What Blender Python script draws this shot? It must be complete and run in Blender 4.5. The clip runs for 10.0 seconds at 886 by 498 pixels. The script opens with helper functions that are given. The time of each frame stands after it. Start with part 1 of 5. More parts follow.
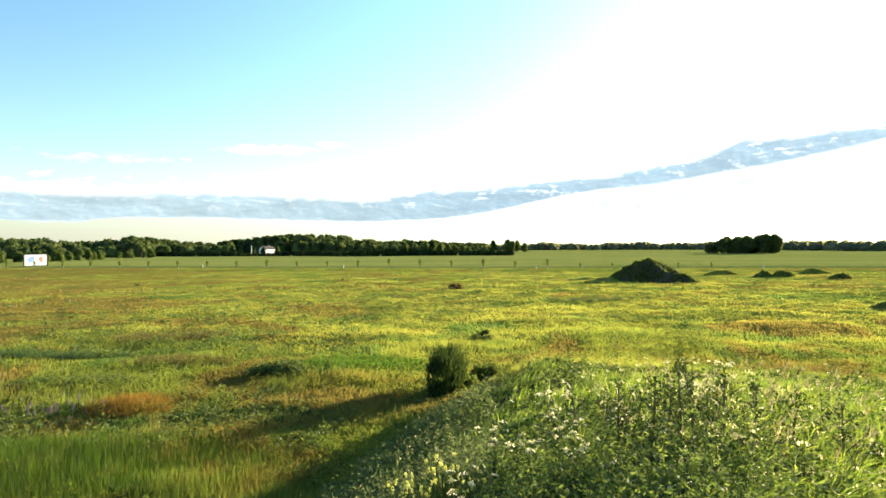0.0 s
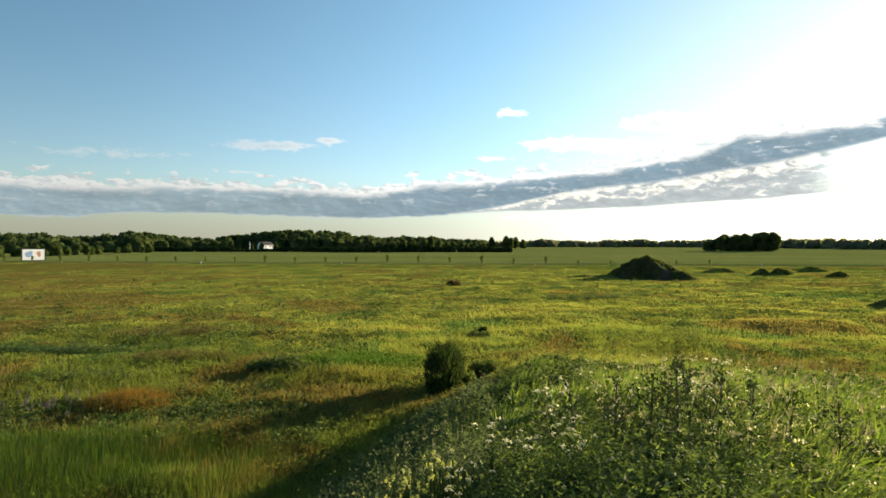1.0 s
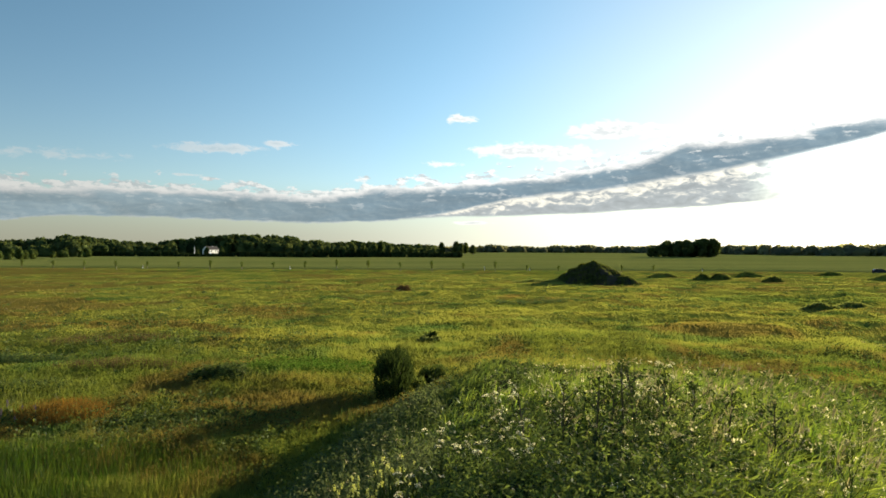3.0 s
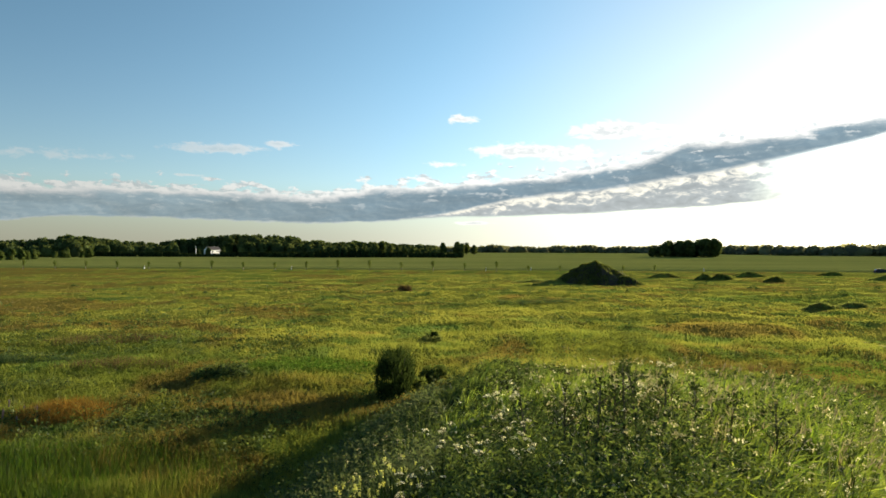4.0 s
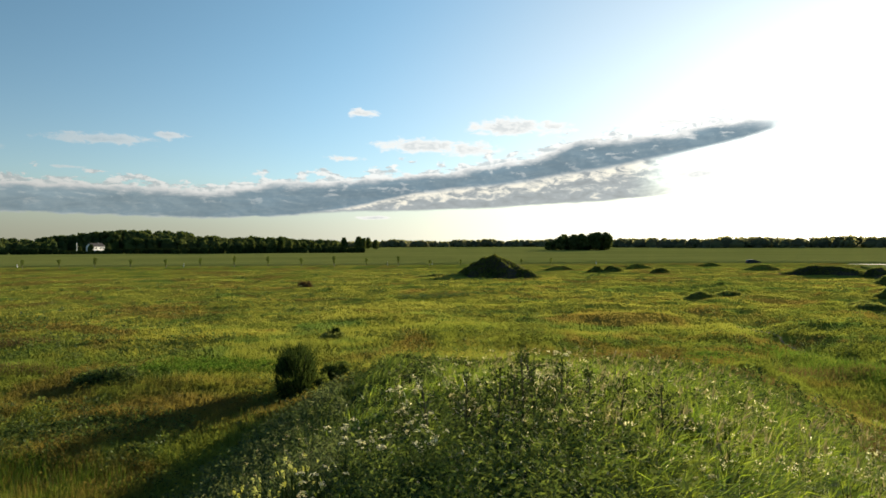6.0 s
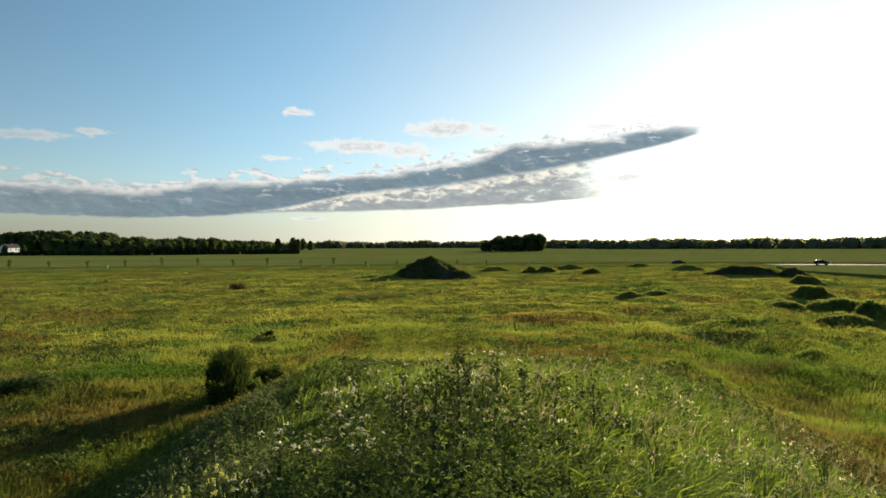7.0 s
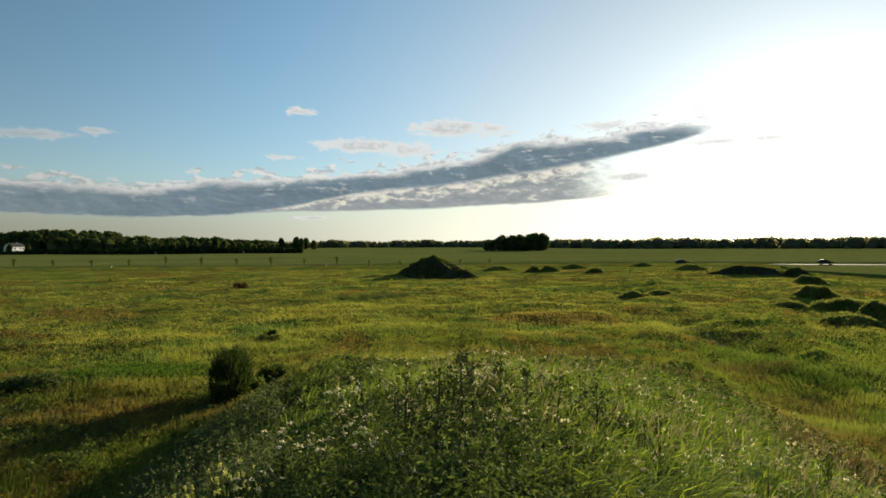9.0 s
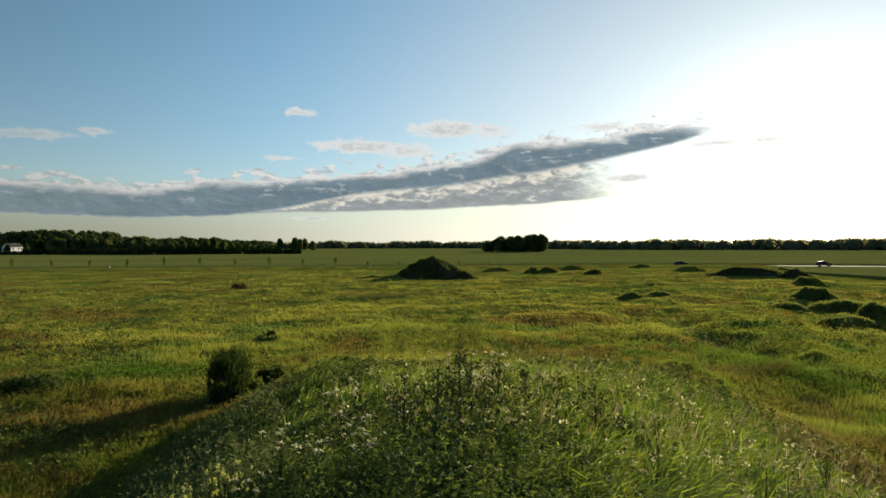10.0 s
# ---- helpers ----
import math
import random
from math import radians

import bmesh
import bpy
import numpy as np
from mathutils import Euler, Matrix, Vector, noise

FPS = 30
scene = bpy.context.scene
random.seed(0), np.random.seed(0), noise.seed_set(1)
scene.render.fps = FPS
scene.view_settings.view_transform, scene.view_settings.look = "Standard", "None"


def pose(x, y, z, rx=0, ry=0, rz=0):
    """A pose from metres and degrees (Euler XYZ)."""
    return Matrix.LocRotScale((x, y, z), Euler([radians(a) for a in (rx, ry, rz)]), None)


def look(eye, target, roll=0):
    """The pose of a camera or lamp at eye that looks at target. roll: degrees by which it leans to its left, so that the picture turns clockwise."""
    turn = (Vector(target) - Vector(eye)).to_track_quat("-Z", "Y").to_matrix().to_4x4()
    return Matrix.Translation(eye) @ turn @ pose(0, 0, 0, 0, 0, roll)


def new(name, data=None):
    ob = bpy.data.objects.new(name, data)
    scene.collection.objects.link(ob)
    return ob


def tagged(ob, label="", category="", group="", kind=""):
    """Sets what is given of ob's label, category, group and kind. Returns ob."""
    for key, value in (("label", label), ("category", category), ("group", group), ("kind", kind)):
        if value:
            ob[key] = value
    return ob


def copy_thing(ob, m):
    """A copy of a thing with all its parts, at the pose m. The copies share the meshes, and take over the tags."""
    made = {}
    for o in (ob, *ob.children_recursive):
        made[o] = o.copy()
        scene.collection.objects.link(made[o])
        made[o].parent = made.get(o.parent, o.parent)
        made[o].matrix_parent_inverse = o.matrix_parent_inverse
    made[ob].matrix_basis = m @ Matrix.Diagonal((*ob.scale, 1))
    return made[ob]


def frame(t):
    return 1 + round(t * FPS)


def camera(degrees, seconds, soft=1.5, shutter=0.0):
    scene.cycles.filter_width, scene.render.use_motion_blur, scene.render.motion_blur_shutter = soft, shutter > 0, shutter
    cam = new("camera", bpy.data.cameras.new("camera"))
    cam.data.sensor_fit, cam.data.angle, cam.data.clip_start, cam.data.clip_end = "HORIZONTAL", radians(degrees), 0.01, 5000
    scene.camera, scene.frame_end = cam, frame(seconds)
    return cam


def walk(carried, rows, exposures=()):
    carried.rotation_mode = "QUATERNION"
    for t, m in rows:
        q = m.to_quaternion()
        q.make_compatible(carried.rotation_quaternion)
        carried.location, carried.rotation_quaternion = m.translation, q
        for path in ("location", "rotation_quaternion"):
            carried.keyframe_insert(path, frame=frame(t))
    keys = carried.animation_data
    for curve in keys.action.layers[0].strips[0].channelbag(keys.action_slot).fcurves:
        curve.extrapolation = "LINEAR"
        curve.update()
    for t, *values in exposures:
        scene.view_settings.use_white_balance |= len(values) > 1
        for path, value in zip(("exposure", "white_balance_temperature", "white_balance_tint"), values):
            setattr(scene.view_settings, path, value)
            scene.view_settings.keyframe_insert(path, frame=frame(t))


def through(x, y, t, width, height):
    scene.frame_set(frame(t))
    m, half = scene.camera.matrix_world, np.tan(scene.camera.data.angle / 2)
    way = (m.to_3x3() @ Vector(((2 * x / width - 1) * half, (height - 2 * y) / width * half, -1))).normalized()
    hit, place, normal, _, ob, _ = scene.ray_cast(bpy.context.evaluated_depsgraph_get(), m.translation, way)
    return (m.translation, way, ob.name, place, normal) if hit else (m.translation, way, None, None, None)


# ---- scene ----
# ---------------------------------------------------------------- camera
EYE = 6.25
FOV = 67.35
EXPOSURE = 1.29
ROWS = [
    (0.0, 0.13, -0.18, 0.36),
    (0.5, 0.01, -0.29, 0.22),
    (1.0, -0.00, -0.48, 0.09),
    (1.5, -0.16, -0.46, -0.01),
    (1.6, -0.58, -0.36, -0.00),
    (1.7, -2.71, -0.26, 0.01),
    (1.8, -4.71, -0.16, 0.02),
    (1.9, -5.40, -0.07, 0.02),
    (2.0, -5.03, 0.03, 0.03),
    (2.1, -4.81, 0.02, 0.01),
    (2.5, -4.37, -0.04, -0.10),
    (2.7, -4.32, -0.04, -0.10),
    (3.8, -4.22, -0.02, -0.07),
    (4.0, -4.19, -0.02, -0.07),
    (4.5, -4.65, -0.12, -0.15),
    (4.6, -5.40, -0.10, -0.05),
    (4.7, -6.18, -0.07, 0.04),
    (4.8, -7.16, -0.04, 0.14),
    (4.9, -8.69, -0.01, 0.24),
    (5.0, -10.26, 0.02, 0.34),
    (5.1, -11.71, -0.21, 0.53),
    (5.2, -12.24, -0.44, 0.73),
    (5.6, -12.58, -0.47, 0.49),
    (6.0, -12.65, -0.50, 0.32),
    (6.3, -12.72, -0.51, 0.25),
    (6.5, -12.95, -0.48, 0.25),
    (6.6, -14.48, -0.47, 0.26),
    (6.7, -16.22, -0.46, 0.27),
    (6.8, -17.37, -0.45, 0.28),
    (6.9, -18.00, -0.44, 0.30),
    (7.0, -18.13, -0.43, 0.31),
    (7.2, -17.87, -0.36, 0.33),
    (7.5, -17.42, -0.25, 0.35),
    (8.0, -17.45, -0.32, 0.33),
    (8.5, -17.55, -0.30, 0.21),
    (9.0, -17.86, -0.48, 0.25),
    (9.5, -17.95, -0.47, 0.23),
    (10.0, -17.97, -0.40, 0.15),
]
cam = camera(FOV, 10.0, soft=1.6)
walk(cam, [(t, pose(0, 0, EYE, 90 + p, r, y)) for t, y, p, r in ROWS],
     exposures=[(t, EXPOSURE + e) for t, e in ((0.0, 0.95), (0.1, 0.6), (0.2, 0.3), (0.3, 0.12), (0.5, 0.03), (1.0, -0.05), (1.5, -0.08), (2.0, -0.14), (2.5, -0.18),
                                               (4.5, -0.22), (5.2, -0.28), (6.5, -0.46), (7.0, -0.50), (7.5, -0.70), (8.0, -0.76), (10.0, -0.78))])

# ---------------------------------------------------------------- sky and sun
SUN_AZ, SUN_EL = 46.5, 10.3      # degrees to the right of straight ahead, and above the horizon
sun_way = Vector((math.sin(radians(SUN_AZ)) * math.cos(radians(SUN_EL)),
                  math.cos(radians(SUN_AZ)) * math.cos(radians(SUN_EL)), math.sin(radians(SUN_EL))))


class Nodes:
    """A short way to write node graphs."""

    def __init__(self, tree):
        self.tree = tree
        tree.nodes.clear()

    def add(self, kind, **props):
        n = self.tree.nodes.new(kind)
        for k, v in props.items():
            setattr(n, k, v)
        return n

    def link(self, a, b):
        self.tree.links.new(a, b)

    def put(self, socket, v):
        if isinstance(v, bpy.types.NodeSocket):
            self.link(v, socket)
        else:
            socket.default_value = v

    def math(self, op, a, b=0.0, c=0.0, clamp=False):
        n = self.add("ShaderNodeMath", operation=op, use_clamp=clamp)
        for i, v in enumerate((a, b, c)):
            self.put(n.inputs[i], v)
        return n.outputs[0]

    def step(self, v, lo, hi, out_lo=0.0, out_hi=1.0):
        n = self.add("ShaderNodeMapRange", interpolation_type="SMOOTHSTEP")
        for i, x in enumerate((v, lo, hi, out_lo, out_hi)):
            self.put(n.inputs[i], x)
        return n.outputs[0]

    def noise(self, vec, scale, detail=4.0, rough=0.55, warp=0.0):
        n = self.add("ShaderNodeTexNoise")
        self.put(n.inputs["Vector"], vec)
        n.inputs["Scale"].default_value = scale
        n.inputs["Detail"].default_value = detail
        n.inputs["Roughness"].default_value = rough
        n.inputs["Distortion"].default_value = warp
        return n.outputs[0]

    def mix(self, f, a, b, blend="MIX"):
        n = self.add("ShaderNodeMix", data_type="RGBA", blend_type=blend)
        self.put(n.inputs[0], f)
        for sock, v in ((n.inputs[6], a), (n.inputs[7], b)):
            self.put(sock, (*v, 1.0) if isinstance(v, tuple) and len(v) == 3 else v)
        return n.outputs[2]

    def ramp(self, f, stops):
        n = self.add("ShaderNodeValToRGB")
        el = n.color_ramp.elements
        while len(el) < len(stops):
            el.new(0.5)
        for e, (p, c) in zip(el, stops):
            e.position = p
            e.color = (*c, 1.0) if isinstance(c, tuple) else (c, c, c, 1.0)
        self.put(n.inputs[0], f)
        return n.outputs[0]

    def combine(self, x, y, z):
        n = self.add("ShaderNodeCombineXYZ")
        for i, v in enumerate((x, y, z)):
            self.put(n.inputs[i], v)
        return n.outputs[0]


def make_sky():
    world = bpy.data.worlds.new("evening_sky")
    world.use_nodes = True
    scene.world = world
    g = Nodes(world.node_tree)
    sky = g.add("ShaderNodeTexSky", sky_type="NISHITA", sun_disc=False)
    sky.sun_elevation, sky.sun_rotation = radians(SUN_EL), radians(SUN_AZ)
    sky.altitude, sky.air_density, sky.dust_density, sky.ozone_density = 60, 1.0, 0.12, 2.0
    coord = g.add("ShaderNodeTexCoord").outputs["Generated"]
    xyz = g.add("ShaderNodeSeparateXYZ")
    g.link(coord, xyz.inputs[0])
    X, Y, Z = xyz.outputs
    az = g.math("MULTIPLY", g.math("ARCTAN2", X, Y), 180 / math.pi)
    el = g.math("MULTIPLY", g.math("ARCSINE", Z), 180 / math.pi)
    # cloud coordinates: degrees, flattened so that clouds are wide and low
    def cloud_noise(da, de, ka, ke, seed, detail, rough, warp):
        return g.noise(g.combine(g.math("MULTIPLY_ADD", az, ka, da * ka), g.math("MULTIPLY_ADD", el, ke, de * ke), seed), 1.0, detail, rough, warp)
    broad = cloud_noise(0, 0, 0.20, 0.85, 3.0, 5.0, 0.58, 0.3)
    fine = cloud_noise(0, 0, 0.75, 1.7, 8.0, 6.0, 0.62, 0.45)
    # the same billows a little towards the sun: where they thin out, the cloud is lit
    fine_sunward = cloud_noise(0.30, 0.16, 0.75, 1.7, 8.0, 6.0, 0.62, 0.45)
    relief = g.math("SUBTRACT", fine, fine_sunward)
    puff = cloud_noise(0, 0, 0.50, 1.20, 15.0, 5.0, 0.52, 0.2)
    wob = g.math("ADD", g.math("MULTIPLY", g.math("SUBTRACT", broad, 0.5), 2.2),
                 g.math("MULTIPLY", g.math("SUBTRACT", fine, 0.5), 1.7))
    # the long bank of cloud: lower and upper edge, degrees of elevation over azimuth -60..60
    where = g.math("MULTIPLY_ADD", az, 1 / 120.0, 0.5, clamp=True)
    def edge(points):
        return g.math("MULTIPLY", g.ramp(where, [((a + 60) / 120, v / 12) for a, v in points]), 12.0)
    low = edge([(-60, 2.4), (-29, 2.1), (-25, 2.5), (-16, 2.4), (-7, 2.13), (0, 2.4), (4, 3.0), (11, 4.3), (20, 5.2), (27, 6.2), (31, 6.95), (35, 7.6), (38, 8.2), (41, 9.2)])
    under = edge([(-8, 2.15), (0, 2.4), (4, 2.75), (11, 2.8), (21, 3.2), (26, 3.4), (31, 3.75), (41, 5.2)])
    high = edge([(-60, 4.3), (-29, 4.7), (-24, 4.7), (-13, 4.7), (-6, 4.5), (-2, 5.1), (5, 5.5), (10, 6.0), (18, 6.75), (21, 7.4), (24, 8.6), (33, 8.85), (35, 9.5), (41, 9.5)])
    inside_top = g.math("SUBTRACT", high, el)
    inside_low = g.math("SUBTRACT", el, low)
    top_d = g.math("ADD", inside_top, g.math("MULTIPLY", wob, 0.55))
    low_d = g.math("MULTIPLY", g.math("ADD", inside_low, g.math("MULTIPLY", wob, 0.22)), g.step(az, 2.0, 14.0, 1.0, 0.45))
    floor_d = g.step(low_d, -0.08, 0.14)
    tip = g.step(g.math("ADD", az, wob), 37.5, 41.5, 1.0, 0.0)
    bank = g.math("MULTIPLY", g.math("MULTIPLY", g.step(top_d, -0.10, 0.28), floor_d), tip)
    # sunlit heads of cumulus stand on the bank
    heads = g.math("ADD", g.math("ADD", inside_top, g.step(az, -20.0, 10.0, 0.60, 0.35)), g.math("ADD", g.math("MULTIPLY", wob, 0.9), g.math("MULTIPLY", g.math("SUBTRACT", puff, 0.5), 5.0)))
    heads = g.math("MULTIPLY", g.math("MULTIPLY", g.step(heads, -0.1, 0.35), g.step(g.math("SUBTRACT", el, high), 1.1, 1.9, 1.0, 0.0)), g.math("MULTIPLY", floor_d, tip))
    # a lower, broken layer hangs under the bank towards the sun
    belly = g.step(g.math("ADD", g.math("SUBTRACT", el, under), g.math("MULTIPLY", wob, 0.16)), -0.10, 0.16)
    belly = g.math("MULTIPLY", belly, g.math("MULTIPLY", g.step(inside_top, 0.4, 1.4), g.step(g.math("ADD", az, g.math("MULTIPLY", wob, 2.0)), 28.0, 34.0, 1.0, 0.0)))
    belly = g.math("MULTIPLY", belly, g.step(az, -3.0, 3.0))
    belly_up = g.math("DIVIDE", g.math("SUBTRACT", el, under), g.math("MAXIMUM", g.math("SUBTRACT", low, under), 0.25))
    belly_lit = g.step(g.math("ADD", belly_up, g.math("MULTIPLY", g.math("SUBTRACT", fine, 0.5), 3.4)), 0.50, 1.15)
    # holes in the body through which the lit inside shows
    body = g.step(top_d, -0.05, 0.75)
    gap = g.math("MULTIPLY", g.step(g.math("ADD", puff, g.math("MULTIPLY", relief, 0.9)), 0.59, 0.74), g.step(az, -4.0, 12.0, 0.28, 0.60))
    gap = g.math("MULTIPLY", gap, g.step(g.math("SUBTRACT", el, g.math("MULTIPLY_ADD", low, 0.5, g.math("MULTIPLY", high, 0.5))), -1.0, 0.9, 0.25, 0.9))
    body = g.math("MULTIPLY", body, g.math("SUBTRACT", 1.0, gap))
    # broken streaks under and over the bank, and single small clouds: azimuth, elevation, half width, half height, weight
    small = None
    for a, e, w, h, k in ((-14.5, 8.1, 5.0, 0.50, 1.15), (-9.9, 8.7, 1.5, 0.30, 1.0), (-27.0, 7.0, 6.0, 0.5, 0.6), (5.7, 11.0, 1.4, 0.45, 1.2), (18.2, 9.8, 3.8, 0.85, 1.7),
                          (11.0, 8.3, 4.6, 0.75, 1.5), (14.8, 8.0, 3.0, 0.9, 1.0), (6.8, 2.2, 2.3, 0.20, 1.3), (33.7, 5.45, 2.1, 0.5, 1.5), (22.0, 9.7, 2.2, 0.8, 0.9),
                          (40.3, 7.95, 3.2, 0.40, 1.3), (44.0, 8.0, 2.4, 0.33, 1.5), (32.0, 9.7, 3.5, 0.5, 1.0), (-17.0, 5.9, 2.0, 0.16, 1.0), (4.0, 7.25, 2.0, 0.3, 1.0)):
        dx = g.math("MULTIPLY", g.math("SUBTRACT", az, a), 1 / w)
        dy = g.math("MULTIPLY", g.math("SUBTRACT", el, e), 1 / h)
        d = g.math("SUBTRACT", 1.0, g.math("SQRT", g.math("ADD", g.math("MULTIPLY", dx, dx), g.math("MULTIPLY", dy, dy))))
        d = g.math("MULTIPLY", d, k)
        small = d if small is None else g.math("MAXIMUM", small, d)
    small = g.math("ADD", small, g.math("MULTIPLY", g.math("SUBTRACT", fine, 0.5), 2.6))
    small = g.math("ADD", small, g.math("MULTIPLY", g.math("SUBTRACT", broad, 0.5), 1.0))
    wisp = g.step(small, 0.05, 0.75)
    wisp_core = g.math("MULTIPLY", g.step(small, 0.45, 1.1), g.step(relief, -0.06, 0.10, 1.0, 0.35))
    # nearness to the sun, for the bright haze of the forward scattering
    dot = g.add("ShaderNodeVectorMath", operation="DOT_PRODUCT")
    g.link(coord, dot.inputs[0])
    dot.inputs[1].default_value = sun_way
    near = g.math("MAXIMUM", dot.outputs["Value"], 0.0)
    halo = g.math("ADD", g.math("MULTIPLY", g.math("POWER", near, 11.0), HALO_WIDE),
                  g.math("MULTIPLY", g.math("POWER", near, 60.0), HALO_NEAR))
    clear = g.mix(1.0, sky.outputs[0], g.mix(g.step(el, 3.0, 20.0), (1.27, 1.32, 1.38), SKY_TINT), "MULTIPLY")
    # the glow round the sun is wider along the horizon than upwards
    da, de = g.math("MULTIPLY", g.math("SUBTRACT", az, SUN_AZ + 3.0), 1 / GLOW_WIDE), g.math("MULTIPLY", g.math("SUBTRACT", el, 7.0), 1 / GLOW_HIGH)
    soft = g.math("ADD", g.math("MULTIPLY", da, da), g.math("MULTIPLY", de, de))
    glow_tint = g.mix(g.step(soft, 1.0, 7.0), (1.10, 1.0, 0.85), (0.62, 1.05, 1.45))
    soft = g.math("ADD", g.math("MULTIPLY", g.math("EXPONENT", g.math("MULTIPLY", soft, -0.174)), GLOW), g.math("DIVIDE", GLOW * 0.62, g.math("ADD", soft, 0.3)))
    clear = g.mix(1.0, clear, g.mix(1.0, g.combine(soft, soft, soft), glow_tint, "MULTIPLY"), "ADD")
    grey = g.add("ShaderNodeRGBToBW")
    g.link(clear, grey.inputs[0])
    low_haze = g.mix(1.0, g.combine(grey.outputs[0], grey.outputs[0], grey.outputs[0]), g.mix(g.step(az, -12.0, 22.0), (0.46, 0.485, 0.42), (0.90, 0.91, 0.78)), "MULTIPLY")
    hazed = g.mix(g.step(el, 0.5, 6.0, 0.75, 0.0), clear, low_haze)
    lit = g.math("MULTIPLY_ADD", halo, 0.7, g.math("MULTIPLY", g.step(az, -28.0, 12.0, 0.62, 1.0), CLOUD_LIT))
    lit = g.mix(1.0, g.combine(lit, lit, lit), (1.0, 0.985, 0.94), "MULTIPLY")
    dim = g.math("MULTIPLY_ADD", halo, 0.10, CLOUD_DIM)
    dim = g.math("MULTIPLY", dim, g.math("MULTIPLY_ADD", broad, 0.8, 0.6))
    dim = g.math("MULTIPLY", dim, g.step(az, -25.0, 8.0, 1.12, 1.0))
    dim = g.mix(1.0, g.combine(dim, dim, dim), g.mix(g.step(az, -20.0, 10.0), (0.74, 1.0, 1.12), (0.66, 0.98, 1.20)), "MULTIPLY")
    dim = g.mix(g.step(relief, -0.10, 0.12, 0.0, 0.22), dim, g.mix(1.0, dim, (1.55, 1.42, 1.28), "MULTIPLY"))
    bank_col = g.mix(body, lit, dim)
    head_col = g.mix(g.step(relief, -0.09, 0.07), g.mix(0.5, lit, dim), lit)
    out = g.mix(g.math("MULTIPLY", wisp, g.step(az, -26.0, 6.0, 0.40, 0.9)), hazed, g.mix(g.math("MULTIPLY", wisp_core, 0.35), lit, dim))
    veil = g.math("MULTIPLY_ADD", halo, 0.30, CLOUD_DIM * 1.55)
    veil = g.math("MULTIPLY", veil, g.math("MULTIPLY_ADD", fine, 1.1, 0.45))
    veil = g.mix(1.0, g.combine(veil, veil, veil), (0.90, 0.98, 1.02), "MULTIPLY")
    cream = g.mix(1.0, lit, (1.0, 0.95, 0.84), "MULTIPLY")
    out = g.mix(g.math("MULTIPLY", belly, 0.94), out, g.mix(belly_lit, veil, cream))
    out = g.mix(g.math("MULTIPLY", heads, 0.85), out, head_col)
    out = g.mix(g.math("MULTIPLY", bank, 0.96), out, bank_col)
    bg = g.add("ShaderNodeBackground")
    g.link(out, bg.inputs[0])
    bg.inputs[1].default_value = SKY_STRENGTH
    g.link(bg.outputs[0], g.add("ShaderNodeOutputWorld").inputs[0])


SKY_STRENGTH, SKY_TINT = 0.05, (1.08, 1.29, 1.29)
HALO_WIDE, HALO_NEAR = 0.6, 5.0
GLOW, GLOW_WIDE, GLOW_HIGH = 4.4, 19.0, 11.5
CLOUD_LIT, CLOUD_DIM = 11.0, 2.9
make_sky()

sun = new("sun", bpy.data.lights.new("sun", "SUN"))
sun.data.energy, sun.data.angle, sun.data.color = 5.0, radians(0.55), (1.0, 0.84, 0.60)
sun.matrix_world = look(tuple(sun_way * 100), (0, 0, 0))

# ---------------------------------------------------------------- materials


def material(name):
    m = bpy.data.materials.new(name)
    m.use_nodes = True
    return m, Nodes(m.node_tree)


def finish(g, shader):
    g.link(shader, g.add("ShaderNodeOutputMaterial").inputs[0])


def principled(g, colour, rough=0.7, metal=0.0, bump=None, strength=0.3, distance=0.02, spec=0.3):
    b = g.add("ShaderNodeBsdfPrincipled")
    g.put(b.inputs["Base Color"], (*colour, 1.0) if isinstance(colour, tuple) and len(colour) == 3 else colour)
    g.put(b.inputs["Roughness"], rough)
    b.inputs["Metallic"].default_value = metal
    b.inputs["Specular IOR Level"].default_value = spec
    if bump is not None:
        n = g.add("ShaderNodeBump")
        n.inputs["Strength"].default_value, n.inputs["Distance"].default_value = strength, distance
        g.link(bump, n.inputs["Height"])
        g.link(n.outputs[0], b.inputs["Normal"])
    return b.outputs[0]


def leafy(g, colour, through=0.4, gloss=0.015, rough=0.52):
    """Leaf and blade surfaces: they scatter light back and let some of it through, yellower."""
    d, t, s = g.add("ShaderNodeBsdfDiffuse"), g.add("ShaderNodeBsdfTranslucent"), g.add("ShaderNodeBsdfGlossy")
    g.put(d.inputs[0], colour)
    g.put(t.inputs[0], g.mix(1.0, colour, (1.24, 1.15, 0.74), "MULTIPLY"))
    s.inputs[0].default_value, s.inputs[1].default_value = (1, 1, 0.95, 1), rough
    a, b = g.add("ShaderNodeMixShader"), g.add("ShaderNodeMixShader")
    a.inputs[0].default_value, b.inputs[0].default_value = through, gloss
    g.link(d.outputs[0], a.inputs[1]), g.link(t.outputs[0], a.inputs[2])
    g.link(a.outputs[0], b.inputs[1]), g.link(s.outputs[0], b.inputs[2])
    return b.outputs[0]


def place_of(g):
    """World place of the surface (all meshes here are built in world metres or near their own origin)."""
    return g.add("ShaderNodeNewGeometry").outputs["Position"]


